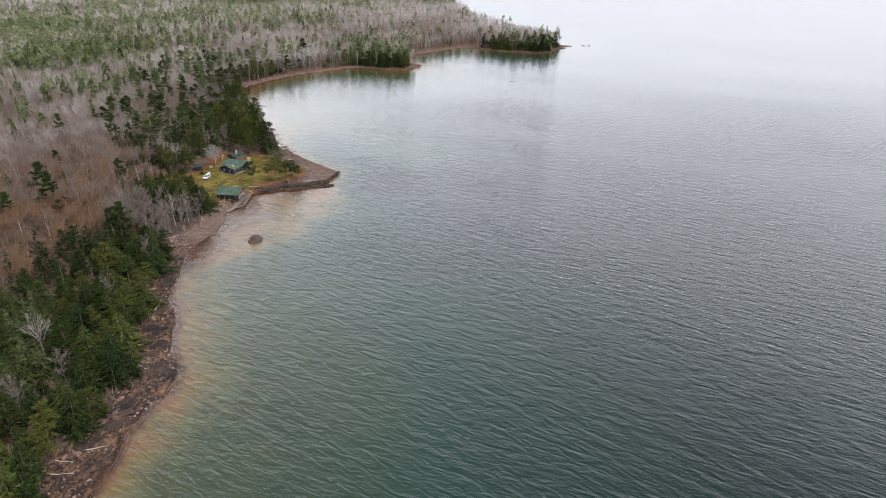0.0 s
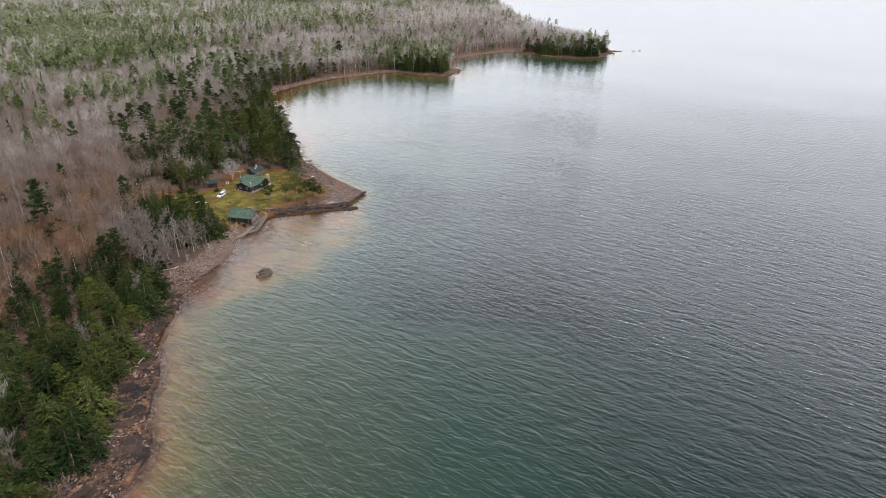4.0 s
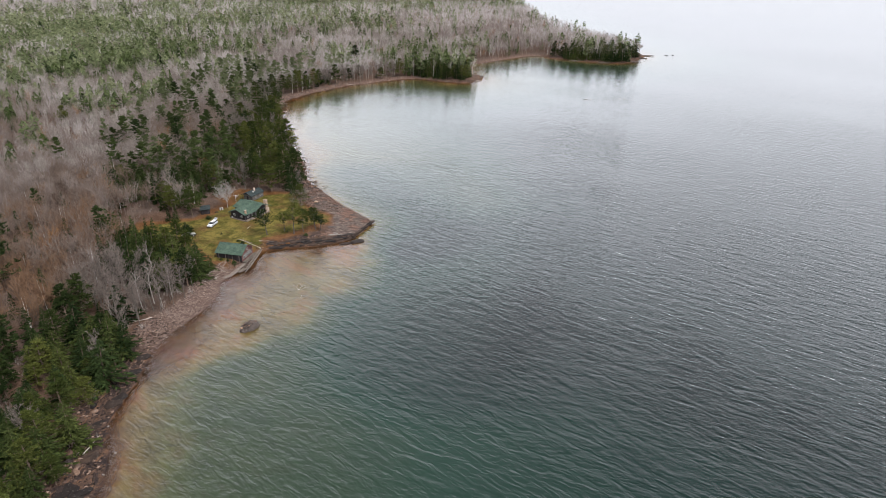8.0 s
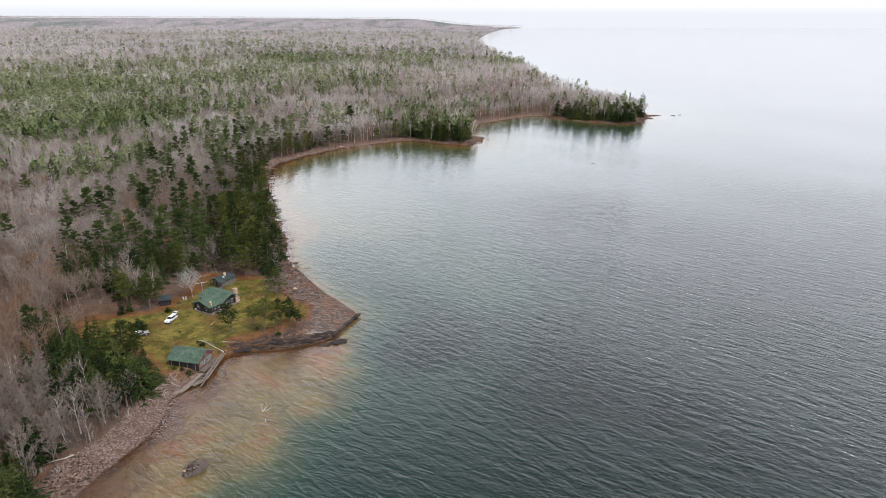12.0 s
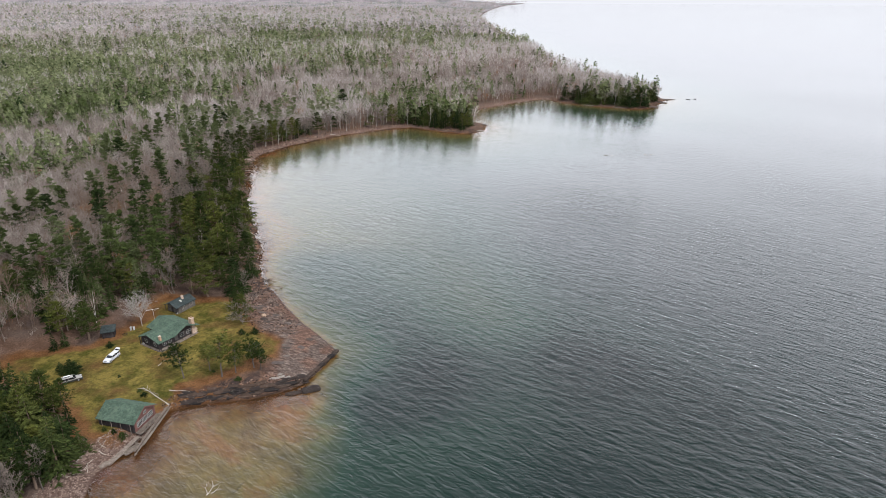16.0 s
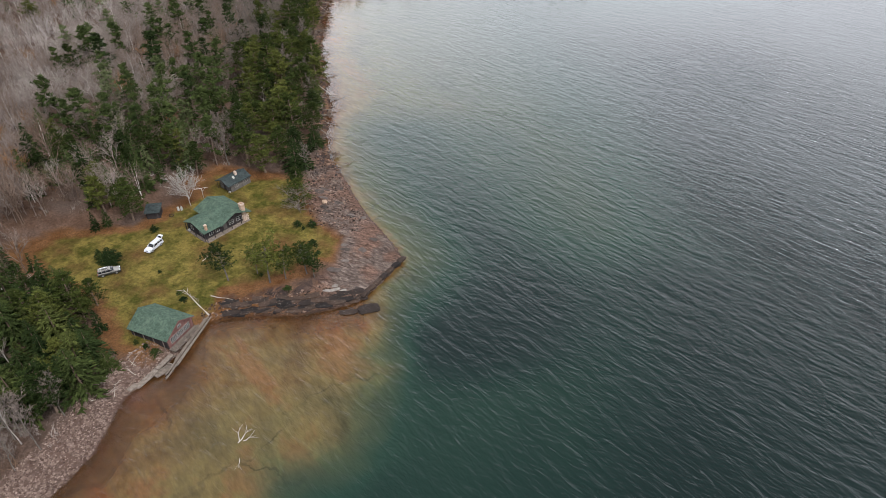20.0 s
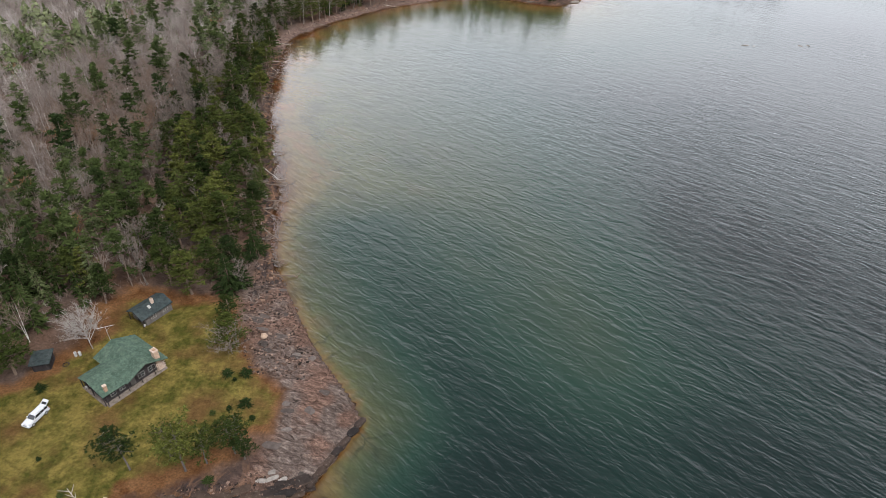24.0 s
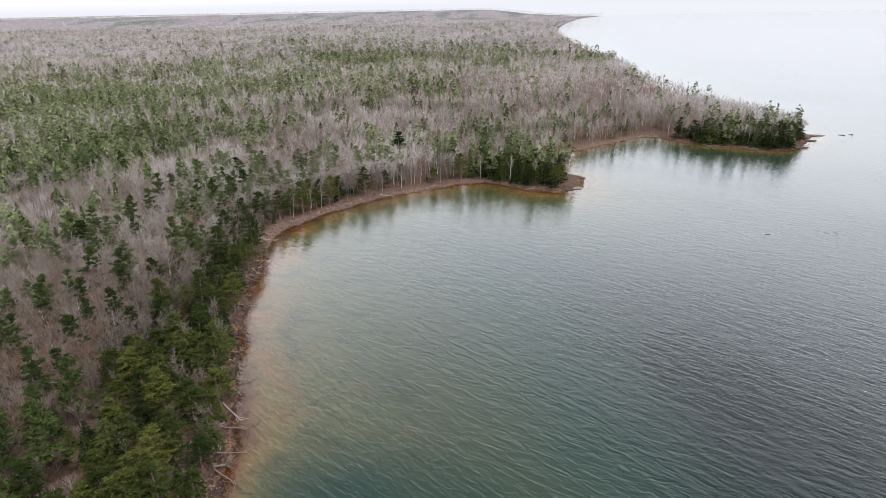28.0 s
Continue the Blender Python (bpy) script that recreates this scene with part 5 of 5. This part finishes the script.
    if rack:
        for x in (-1.5, -0.3):
            part("rack_bar", rod((x, -0.68, 1.56), (x, 0.68, 1.56), 0.03, 0.03, 6), M["alloy"], top)
        part("ski_carrier", box(1.5, 0.22, 0.12, pose(-0.9, 0.3, 1.58), None, 0.03), M["alloy"], top)
        part("ski_carrier", box(1.5, 0.18, 0.1, pose(-0.9, -0.25, 1.58), None, 0.03), M["rubber"], top)
    return top


def on_lawn(x, y, turn):
    return pose(x, y, ground_z(x, y) + 0.02, 0, 0, turn)


car("station_wagon", "white station wagon with its tailgate open on the lawn", on_lawn(-93.6, 154.6, -99), M["white_paint"], M["white_paint"], True, False)
car("station_wagon", "dark and tan station wagon with a roof rack beside a spruce", on_lawn(-98.2, 144.3, 38), M["tan_paint"], M["dark_paint"], False, True)

# ------------------------------------------------------------------ small things on the lawn
aerial = thing("aerial_mast", "grey aerial mast with a crossbar behind the lodge", "aerial", pose(-91.6, 174.6, 1.5, 0, 0, 30))
part("mast", rod((0, 0, 0), (0, 0, 4.6), 0.06, 0.04), M["tin"], aerial)
part("crossbar", rod((-1.7, 0, 4.5), (1.7, 0, 4.5), 0.04, 0.04), M["tin"], aerial)
part("stay", rod((0, 0, 3.4), (1.0, 0, 4.5), 0.02, 0.02, 5), M["tin"], aerial)
for dx in (-0.36, 0.36):
    gas = thing("gas_bottle", "pale grey gas bottle behind the lodge", "gas bottle", pose(-96.1 + dx, 170.3 + dx * 0.4, 1.5), "gas bottles")
    part("tank", rod((0, 0, 0), (0, 0, 1.05), 0.27, 0.27, 14), M["tin"], gas)
    part("collar", rod((0, 0, 1.0), (0, 0, 1.22), 0.19, 0.12, 10), M["white_trim"], gas)
pit = thing("fire_ring", "small dark ring of fire-blackened stones", "fire ring", pose(-97.0, 167.7, 1.55))
for i in range(9):
    bm = stone_block(rc, 0.4, 0.35, 0.35)
    bmesh.ops.transform(bm, matrix=pose(0.55 * math.cos(i * 0.7), 0.55 * math.sin(i * 0.7), 0), verts=bm.verts)
    part("stone", bm, M["ledge"], pit)
# ------------------------------------------------------------------ trees and bushes of the point
for x, y, tall, wide in ((-71.3, 147.4, 8.1, 1.1), (-66.0, 150.9, 6.2, 1.0), (-62.2, 148.6, 9.4, 1.15), (-59.2, 150.4, 7.2, 1.1), (-55.3, 153.0, 8.3, 1.1),
                         (-56.8, 156.6, 6.5, 1.2), (-53.2, 152.2, 5.0, 1.2), (-66.9, 177, 9.5, 1.5), (-69.8, 184, 9, 1.3), (-104.7, 163.7, 16, 1.2), (-112, 163.5, 14, 1.2), (-117, 170, 15, 1.2)):
    plant("open_pine" if y < 160 else "pine", x, y, tall * (1.15 if y < 160 else 1.1), "open-crowned pine on the rocky point" if y < 160 else "green pine at the edge of the clearing", "pines of the point", which=int(tall) % 4 if y < 160 else None, wide=wide)
for x, y, tall in ((-92, 128, 12), (-96, 124, 14), (-90, 118, 12), (-99, 131, 12), (-94, 134, 10), (-88, 112, 12), (-86.5, 106, 10), (-92, 110, 13), (-101, 125, 13)):
    plant("pine", x, y, tall, "dark green pine crowding behind the boathouse", "pines behind the boathouse", wide=1.1)
for i in range(11):
    plant("pine", -142 + 4.2 * i + rng.uniform(-1.5, 1.5), 186 + rng.uniform(-3, 12), rng.uniform(12, 17), "broad green pine behind the clearing", "pines behind the clearing", wide=rng.uniform(1.0, 1.25))
for x, y, tall in ((-166, 229, 19), (-218, 272, 20), (-101, 500, 25), (-131, 180, 15), (-140, 175, 15), (-244, 321, 17),
                   (-261, 422, 15), (-274, 406, 15), (-217, 540, 16), (-257, 569, 16), (-153, 525, 16), (-198, 564, 16),
                   (-83, 664, 16), (-40, 650, 16)):
    plant("pine", x, y, tall, "tall pine standing above the bare wood", "lone pines", wide=1.2)
spit, s_spit = wooded(scatter(-52, 436, 6, 500, 2.5, rng))
spit = spit[(spit[:, 0] < -6) & (spit[:, 1] > 456)]
point, s_point = wooded(scatter(70, 556, 190, 625, 4.6, rng))
for x, y in np.vstack([spit[rng.uniform(size=len(spit)) < 0.7][:100], point[:90]]):
    kind = "pine" if rng.uniform() < 0.4 else "birch" if rng.uniform() < 0.22 else "spruce"
    one = plant(kind, x, y, rng.uniform(8, 16) if y < 520 else rng.uniform(11, 20), "leafless pale birch among low evergreens" if kind == "birch" else "dark green evergreen crowded on the low spit" if y < 520 else "dark green evergreen on the far point",
                "trees of the spit" if y < 520 else "trees of the far point", wide=rng.uniform(0.9, 1.4))
    one.name = "slim_birch" if kind == "birch" else "cedar"
for x, y, tall in ((-109.9, 160.6, 9), (-111.5, 158.5, 8), (-88.5, 127.5, 9), (-91, 124, 11), (-87, 121.5, 8), (-95, 131, 8)):
    plant("spruce", x, y, tall, "slim evergreen beside the clearing", "evergreens round the clearing")
for x, y, tall, wide in ((-102.3, 147.6, 4.0, 2.0), (-100.6, 148.4, 3.6, 2.0), (-103.8, 148.8, 3.2, 2.1), (-99.8, 147.4, 2.6, 2.2), (-87.4, 146.7, 1.2, 2.4), (-97.6, 161.1, 1.7, 2.0), (-64.5, 170, 1.6, 2.2),
                         (-62.5, 168.8, 1.3, 2.2), (-61, 170.5, 2.0, 1.8), (-70.5, 181.5, 1.3, 2), (-79.5, 141, 1.4, 2.4), (-77.5, 139.5, 1.2, 2.4), (-58, 163.5, 1.6, 2.6), (-60.5, 162, 1.4, 2.6),
                         (-55.5, 160.5, 1.6, 2.4), (-63, 160.5, 1.5, 2.6), (-80, 126.2, 1.8, 2.0), (-77.5, 125.6, 1.6, 2.2), (-75.4, 125.0, 1.5, 2.2), (-65, 150.5, 1.3, 2.6), (-57.5, 147.2, 1.2, 2.6)):
    bush = plant("spruce", x, y, tall * 1.2, "low dark evergreen bush on the grass", "bushes of the lawn", wide=wide)
    tagged(bush, category="bush")
    bush.name = "evergreen_bush"
stem_, twig_ = bare_parts(np.random.RandomState(3), 9.5, 34, 8, 8, 0.25, 0.40, 0.6, 0.5)
pale = tree_model("bare_tree", stem_, twig_, M["pale_twigs"], M["pale_twigs"], "wide pale leafless tree behind the lodge")
pale.matrix_basis = pose(-94.4, 172.6, 1.45)
stem_, twig_ = bare_parts(np.random.RandomState(8), 6.5, 26, 5, 5, 0.12, 0.55, 0.8, 0.15)
snag = tree_model("dead_tree", stem_, twig_, M["grey_timber"], M["grey_timber"], "dead grey tree with drooping bare limbs", "limbs")
snag.matrix_basis = pose(-66.0, 175.6, 1.4)

# ------------------------------------------------------------------ stones of the shore
rb = np.random.RandomState(21)
STONES = []
for i in range(7):
    bm = stone_block(rb, 1, 1, 1, 0.15)
    me = bpy.data.meshes.new("boulder")
    bm.to_mesh(me)
    bm.free()
    me.materials.append(M["boulder"])
    STONES.append(me)


def boulder(x, y, sx, sy, sz, label, group, name="boulder", mat=None, sink=0.3):
    me = STONES[rb.randint(len(STONES))]
    ob = new(name, me)
    ob.matrix_basis = pose(x, y, ground_z(x, y) + sz * (0.36 - sink), rb.uniform(-14, 14), rb.uniform(-14, 14), rb.uniform(0, 360)) @ Matrix.Diagonal((sx, sy, sz, 1))
    if mat:
        ob.material_slots[0].link = "OBJECT"
        ob.material_slots[0].material = mat
    return tagged(ob, label, "boulder", group)


def shore_spots(y0, y1, x0, x1, tries, low, high):
    """Places between low and high shares of the bank's width."""
    xy = np.column_stack([rb.uniform(x0, x1, tries), rb.uniform(y0, y1, tries)])
    s = from_shore(xy)
    w = bank_width(xy)
    return xy[(s > low * w) & (s < high * w)]


for x, y in shore_spots(-46, 84, -98, -58, 1800, 0.42, 1.0)[:210]:
    k = rb.uniform(0.5, 1.3) ** 1.6
    boulder(x, y, 1.5 * k, 1.1 * k, 0.75 * k, "brown sandstone boulder on the rocky shore", "boulders of the near shore")
for x, y in shore_spots(190, 214, -80, -58, 260, 0.15, 1.0)[:50]:
    k = rb.uniform(0.5, 1.2)
    boulder(x, y, 1.5 * k, 1.1 * k, 0.7 * k, "broken red-brown rock on the outer shore", "rocks of the outer shore")


def rubble(name, label, xy, lo, hi, mat):
    """Many small stones as one mass: each an uneven eight-sided pebble."""
    n = len(xy)
    base = np.array([(1, 0, 0), (-1, 0, 0), (0, 1, 0), (0, -1, 0), (0, 0, 1), (0, 0, -1)], float)
    v = base[None] * rb.uniform(0.6, 1.1, (n, 6, 1)) + rb.normal(0, 0.12, (n, 6, 3))
    k = rb.uniform(lo, hi, n)[:, None, None] * np.stack([rb.uniform(0.7, 1.5, n), rb.uniform(0.7, 1.2, n), rb.uniform(0.4, 0.8, n)], -1)[:, None, :]
    a = rb.uniform(0, 6.28, n)[:, None]
    v = v * k
    x, y = v[..., 0] * np.cos(a) - v[..., 1] * np.sin(a), v[..., 0] * np.sin(a) + v[..., 1] * np.cos(a)
    v = np.stack([x + xy[:, 0, None], y + xy[:, 1, None], v[..., 2] + height(xy)[:, None]], -1)
    f = np.array([(0, 2, 4), (2, 1, 4), (1, 3, 4), (3, 0, 4), (2, 0, 5), (1, 2, 5), (3, 1, 5), (0, 3, 5)])
    faces = (f[None] + 6 * np.arange(n)[:, None, None]).reshape(-1, 3)
    return tagged(new(name, mesh_from(name, v.reshape(-1, 3), faces, mat, False)), label, "stones", kind="stuff")


def cobble_material():
    n = Nodes("beach_cobble")
    col = n.ramp(n.island(), [(0.0, (0.040, 0.026, 0.021)), (0.5, (0.098, 0.069, 0.058)), (1.0, (0.19, 0.146, 0.126))])
    return n.done(n.mix(1.0, col, n.ramp(n.noise(3, 4), [(0.3, 0.75), (0.7, 1.25)]), "MULTIPLY"), 0.9, gloss=0.05)


def rubble_material():
    n = Nodes("rubble_stone")
    col = n.ramp(n.island(), [(0.0, (0.012, 0.010, 0.009)), (0.4, (0.036, 0.024, 0.019)), (0.8, (0.076, 0.048, 0.037)), (1.0, (0.17, 0.120, 0.094))])
    return n.done(n.mix(1.0, col, n.ramp(n.noise(3, 4), [(0.3, 0.75), (0.7, 1.25)]), "MULTIPLY"), 0.9, gloss=0.05)


M["rubble"] = rubble_material()
rubble("shore_rubble", "loose brown stones strewn along the shore", shore_spots(-46, 90, -100, -58, 17000, 0.05, 1.05), 0.16, 0.5, M["rubble"])
rubble("beach_cobbles", "pink-grey cobbles of the small beach", shore_spots(84, 127, -92, -68, 12000, 0.0, 1.0), 0.10, 0.26, cobble_material())
rubble("point_rubble", "dark broken stones along the point", np.vstack([shore_spots(136, 150, -72, -40, 1800, 0.0, 0.75), shore_spots(171, 240, -95, -50, 8000, 0.1, 1.0)]), 0.12, 0.42, M["rubble"])
rubble("bay_rubble", "red-brown stones of the bay shore", shore_spots(240, 480, -140, 0, 16000, -0.1, 1.0), 0.15, 0.5, M["rubble"])


# flat ledges along the south side of the point and thin beds on the rock table
def bedded(x, y, sx, sy, sz, turn, dip, label, group, mat, z=None):
    bm = stone_block(rb, sx * 1.15, sy * 1.2, sz * 1.5, 0.13, 2)
    me = bpy.data.meshes.new("ledge")
    bm.to_mesh(me)
    bm.free()
    me.materials.append(mat)
    ob = new("ledge", me)
    ob.matrix_basis = pose(x, y, (ground_z(x, y) if z is None else z) - sz * 0.05, dip, rb.uniform(-3, 3), turn)
    return tagged(ob, label, "rock ledge", group)


for i in range(80):
    t = i / 79
    x = -68.5 + 27.5 * t + rb.normal(0, 0.5)
    y = 138.6 + 9.6 * t ** 1.25 + rb.uniform(-0.4, 3.0)
    bedded(x, y, rb.uniform(1.6, 4.4), rb.uniform(0.7, 1.5), rb.uniform(0.25, 0.5), 15 + 12 * t + rb.normal(0, 9), rb.uniform(-4, 8), "dark stepped rock ledge along the water", "ledges of the point", M["ledge"])
for i in range(46):
    x, y = rb.uniform(-66, -38), rb.uniform(150, 198)
    s = from_shore(np.array([(x, y)]))[0]
    if 1.0 < s < 17 and slab_mask(np.array([(x, y)]))[0] > 0.7:
        bedded(x, y, rb.uniform(1.2, 3.6), rb.uniform(0.6, 1.8), rb.uniform(0.08, 0.18), -8 + rb.normal(0, 10), rb.uniform(-3, 3), "thin bed of pinkish-grey rock on the point", "beds of the rock table", M["plate"])
for i in range(7):
    t = i / 6
    bedded(-41.2 + 4.6 * t, 150.3 + 13.0 * t, 2.6, 1.2, 0.8, 70 - 8 * t + rb.normal(0, 3), 2, "thick dark ledge at the tip of the point", "ledges of the point", M["ledge"], 0.75)
bedded(-39.2, 146.4, 5.0, 2.6, 0.5, 32, 3, "low dark rock shelf awash off the point", "rocks in the water", M["ledge"], 0.22)
bedded(-43.0, 144.6, 4.0, 1.6, 0.4, 20, 3, "low dark rock shelf awash off the point", "rocks in the water", M["ledge"], 0.10)

for x, y, sx in ((-49.2, 148.8, 1.8), (-47.6, 149.5, 2.4), (-45.8, 149.7, 1.6), (-48.0, 150.6, 1.4)):
    bedded(x, y, sx, 0.8, 0.35, 20 + rb.normal(0, 12), 5, "pale weathered rock patch on the ledge", "ledges of the point", M["grey_patch"])
boulder(-61.8, 181.4, 2.2, 1.8, 1.6, "pale orange boulder among red rubble", "rocks of the outer shore", mat=M["brick"])
for x, y in shore_spots(-20, 74, -90, -55, 900, 0.10, 0.50)[:34]:
    bedded(x, y, rb.uniform(3.0, 6.5), rb.uniform(1.6, 3.2), rb.uniform(0.25, 0.45), 60 + rb.normal(0, 14), rb.uniform(-3, 3), "wide dark slab of rock sloping into the lake", "slabs of the near shore", M["ledge"])
# Pale stones added as stand-ins for white foam along the waterline.
for x, y in shore_spots(-10, 60, -85, -50, 900, -0.05, 0.08)[:14]:
    boulder(x, y, rb.uniform(0.5, 1.3), 0.5, 0.4, "small pale stone in place of foam at the waterline", "pale stones of the waterline", mat=M["grey_patch"])

islet = new("islet_rock")
islet.matrix_basis = pose(-58.6, 88.4, 0.0, 0, 0, 62)
tagged(islet, "humped brown rock standing in the shallows", "rock", "rocks in the water")


def craggy(sx, sy, sz, seed, cuts=4):
    """A humped outcrop: a flattened ball broken by noise at three sizes."""
    bm_ = bmesh.new()
    bmesh.ops.create_icosphere(bm_, subdivisions=cuts, radius=0.5)
    bm_.verts.ensure_lookup_table()
    v = np.array([w.co for w in bm_.verts])
    flat = np.stack([v[:, 0] * sx + 0.8 * v[:, 2] * sz, v[:, 1] * sy - 0.6 * v[:, 2] * sz], 1)
    k = 1 + 0.30 * wave_noise(flat, 2.2, seed) + 0.26 * wave_noise(flat, 0.9, seed + 1) + 0.16 * wave_noise(flat, 0.4, seed + 2)
    for w, q, f in zip(bm_.verts, v, k):
        f = min(f, 1.25)
        w.co = (q[0] * sx * (0.7 + 0.3 * f), q[1] * sy * (0.7 + 0.3 * f), q[2] * sz * f)
    return bm_


part("rock", craggy(5.9, 3.9, 2.7, 61), M["plate"], islet)
for i in range(64):
    a, r = rb.uniform(0, 6.28), math.sqrt(rb.uniform(0.02, 1.0))
    k = rb.uniform(0.25, 0.75)
    bm = stone_block(rb, 1.2 * k, 0.9 * k, 0.7 * k)
    bmesh.ops.transform(bm, matrix=pose(2.75 * r * math.cos(a), 1.5 * r * math.sin(a), 1.5 * math.sqrt(max(0.0, 1 - 0.93 * r * r)) + 0.12, 0, 0, rb.uniform(0, 180)), verts=bm.verts)
    part("stone", bm, M[("boulder", "boulder", "ledge", "plate", "brick")[rb.randint(5)]], islet)
for x, y, sx, sy, z in ((1.0, 462, 9, 4, 0.25), (-2, 470, 11, 5, 0.4), (1.5, 478, 10, 4, 0.3), (-8, 460, 8, 3.5, 0.4), (4.5, 484, 8, 3, 0.2), (-20, 458.5, 7, 2.5, 0.4),
                        (148, 572, 12, 5, 0.3), (160, 596, 14, 5, 0.3), (172, 614, 16, 4, 0.3), (120, 566, 12, 4, 0.4), (95, 576, 12, 4, 0.4)):
    bedded(x, y, sx, sy, 0.6, rb.uniform(-25, 10), 2, "flat brown rock ledge at the water's edge", "ledges of the bay", M["grey_patch"] if -5 < x < 3 else M["plate"], z)

for x, y, sx, sy in ((77, 398, 6, 2.5), (82, 397, 3, 2), (102, 399, 5, 2.5), (105, 401, 3, 2), (190, 617, 7, 3), (197, 619, 5, 2)):
    b_ = boulder(x, y, sx, sy, 0.7, "low rock just awash in the bay", "rocks in the water")
    b_.location.z = -0.2 if y < 500 else -0.05
    if y < 500:
        b_.material_slots[0].link, b_.material_slots[0].material = "OBJECT", M["grey_patch"]

# fallen and drifted trees
for x, y in shore_spots(-46, 90, -98, -60, 400, 0.35, 0.95)[:13]:
    a, l = rb.uniform(0, 6.28), rb.uniform(2.5, 6)
    z = ground_z(x, y)
    drift_log("drift_log", "bleached drift log among the stones", (x, y, z + 0.25), (x + l * math.cos(a), y + l * math.sin(a), ground_z(x + l * math.cos(a), y + l * math.sin(a)) + 0.3), rb.uniform(0.08, 0.16), 2)
for y in (202, 211, 219, 226, 234, 243, 251, 262, 270, 283, 292, 301, 310, 318, 327, 335, 344, 352, 371, 390, 402, 424, 437):
    near_ = SHORE[np.argmin(np.abs(SHORE[:, 1] - y) + 99 * (SHORE[:, 0] > -55))]
    x = near_[0]
    out = rb.uniform(2.0, 5.0)
    drift_log("fallen_tree", "grey fallen tree leaning into the water", (x - 3.0, y + rb.uniform(-4, 4), 1.3), (x + out * 0.8, y + rb.uniform(-4, 4), 0.1), rb.uniform(0.10, 0.2), 6, ("grey_timber", "brown_bark", "dead")[int(y) % 3])
for p, q, r, forks in (((-50.9, 110.0, -0.02), (-50.3, 112.6, 0.05), 0.11, 4), ((-50.8, 110.4, 0.0), (-51.9, 112.0, 0.05), 0.09, 3), ((-50.2, 110.6, 0.0), (-49.2, 111.5, 0.06), 0.10, 3), ((-49.2, 107.2, -0.03), (-48.6, 105.6, 0.03), 0.08, 2)):
    drift_log("sunken_log", "pale waterlogged branch in the shallows", p, q, r, forks)


for i in range(18):
    x, y, a = rc.uniform(-81.5, -76.0), rc.uniform(112, 124), rc.uniform(0, 3.14)
    l = rc.uniform(0.8, 2.6)
    u, v = x + l * math.cos(a), y + l * math.sin(a)
    drift_log("drift_stick", "bleached drift stick at the top of the beach", (x, y, ground_z(x, y) + 0.12), (u, v, ground_z(u, v) + 0.14), rc.uniform(0.04, 0.08), 1)


def root_wad(x, y, reach, turn, seed):
    """An upturned root plate with its broken stem, washed out of the bank."""
    rw_ = np.random.RandomState(seed)
    top = thing("root_wad", "dark upturned tree roots hanging over the water", "tree roots", pose(x, y, max(0.2, ground_z(x, y)) + 0.3, 0, 0, turn), "roots of the bank")
    part("stem", rod((-reach * 0.9, 0, 0.5), (0.2, 0, 0.35), 0.2, 0.3, 9), M["grey_timber"], top)
    for i_ in range(26):
        a_, b_ = rw_.uniform(0, 6.28), rw_.uniform(-0.5, 1.0)
        mid = Vector((0.35 * b_ + 0.3, 0.5 * math.cos(a_), 0.35 + 0.45 * math.sin(a_))) * (reach / 2.2)
        end = mid + Vector((rw_.uniform(0.1, 1.0), 0.9 * math.cos(a_ + rw_.normal(0, 0.4)), 0.6 * math.sin(a_ + rw_.normal(0, 0.4)))) * (reach / 2)
        bm_ = rod((0.1, 0, 0.35), mid, 0.10, 0.07, 5)
        rod(mid, end, 0.07, 0.02, 5, bm_)
        part("root", bm_, M[("brown_bark", "grey_timber")[i_ % 2]], top)
    return top


for k_, (y_, reach_, turn_) in enumerate(((207, 2.4, -20), (216, 3.0, 10), (231, 3.2, 25), (258, 2.6, -15), (277, 2.8, 12), (306, 3.0, 5), (330, 2.6, -10), (356, 2.8, 18))):
    shore_x = SHORE[np.argmin(np.abs(SHORE[:, 1] - y_) + 99 * (SHORE[:, 0] > -55))][0]
    root_wad(shore_x - 0.4, y_, reach_, turn_, 90 + k_)
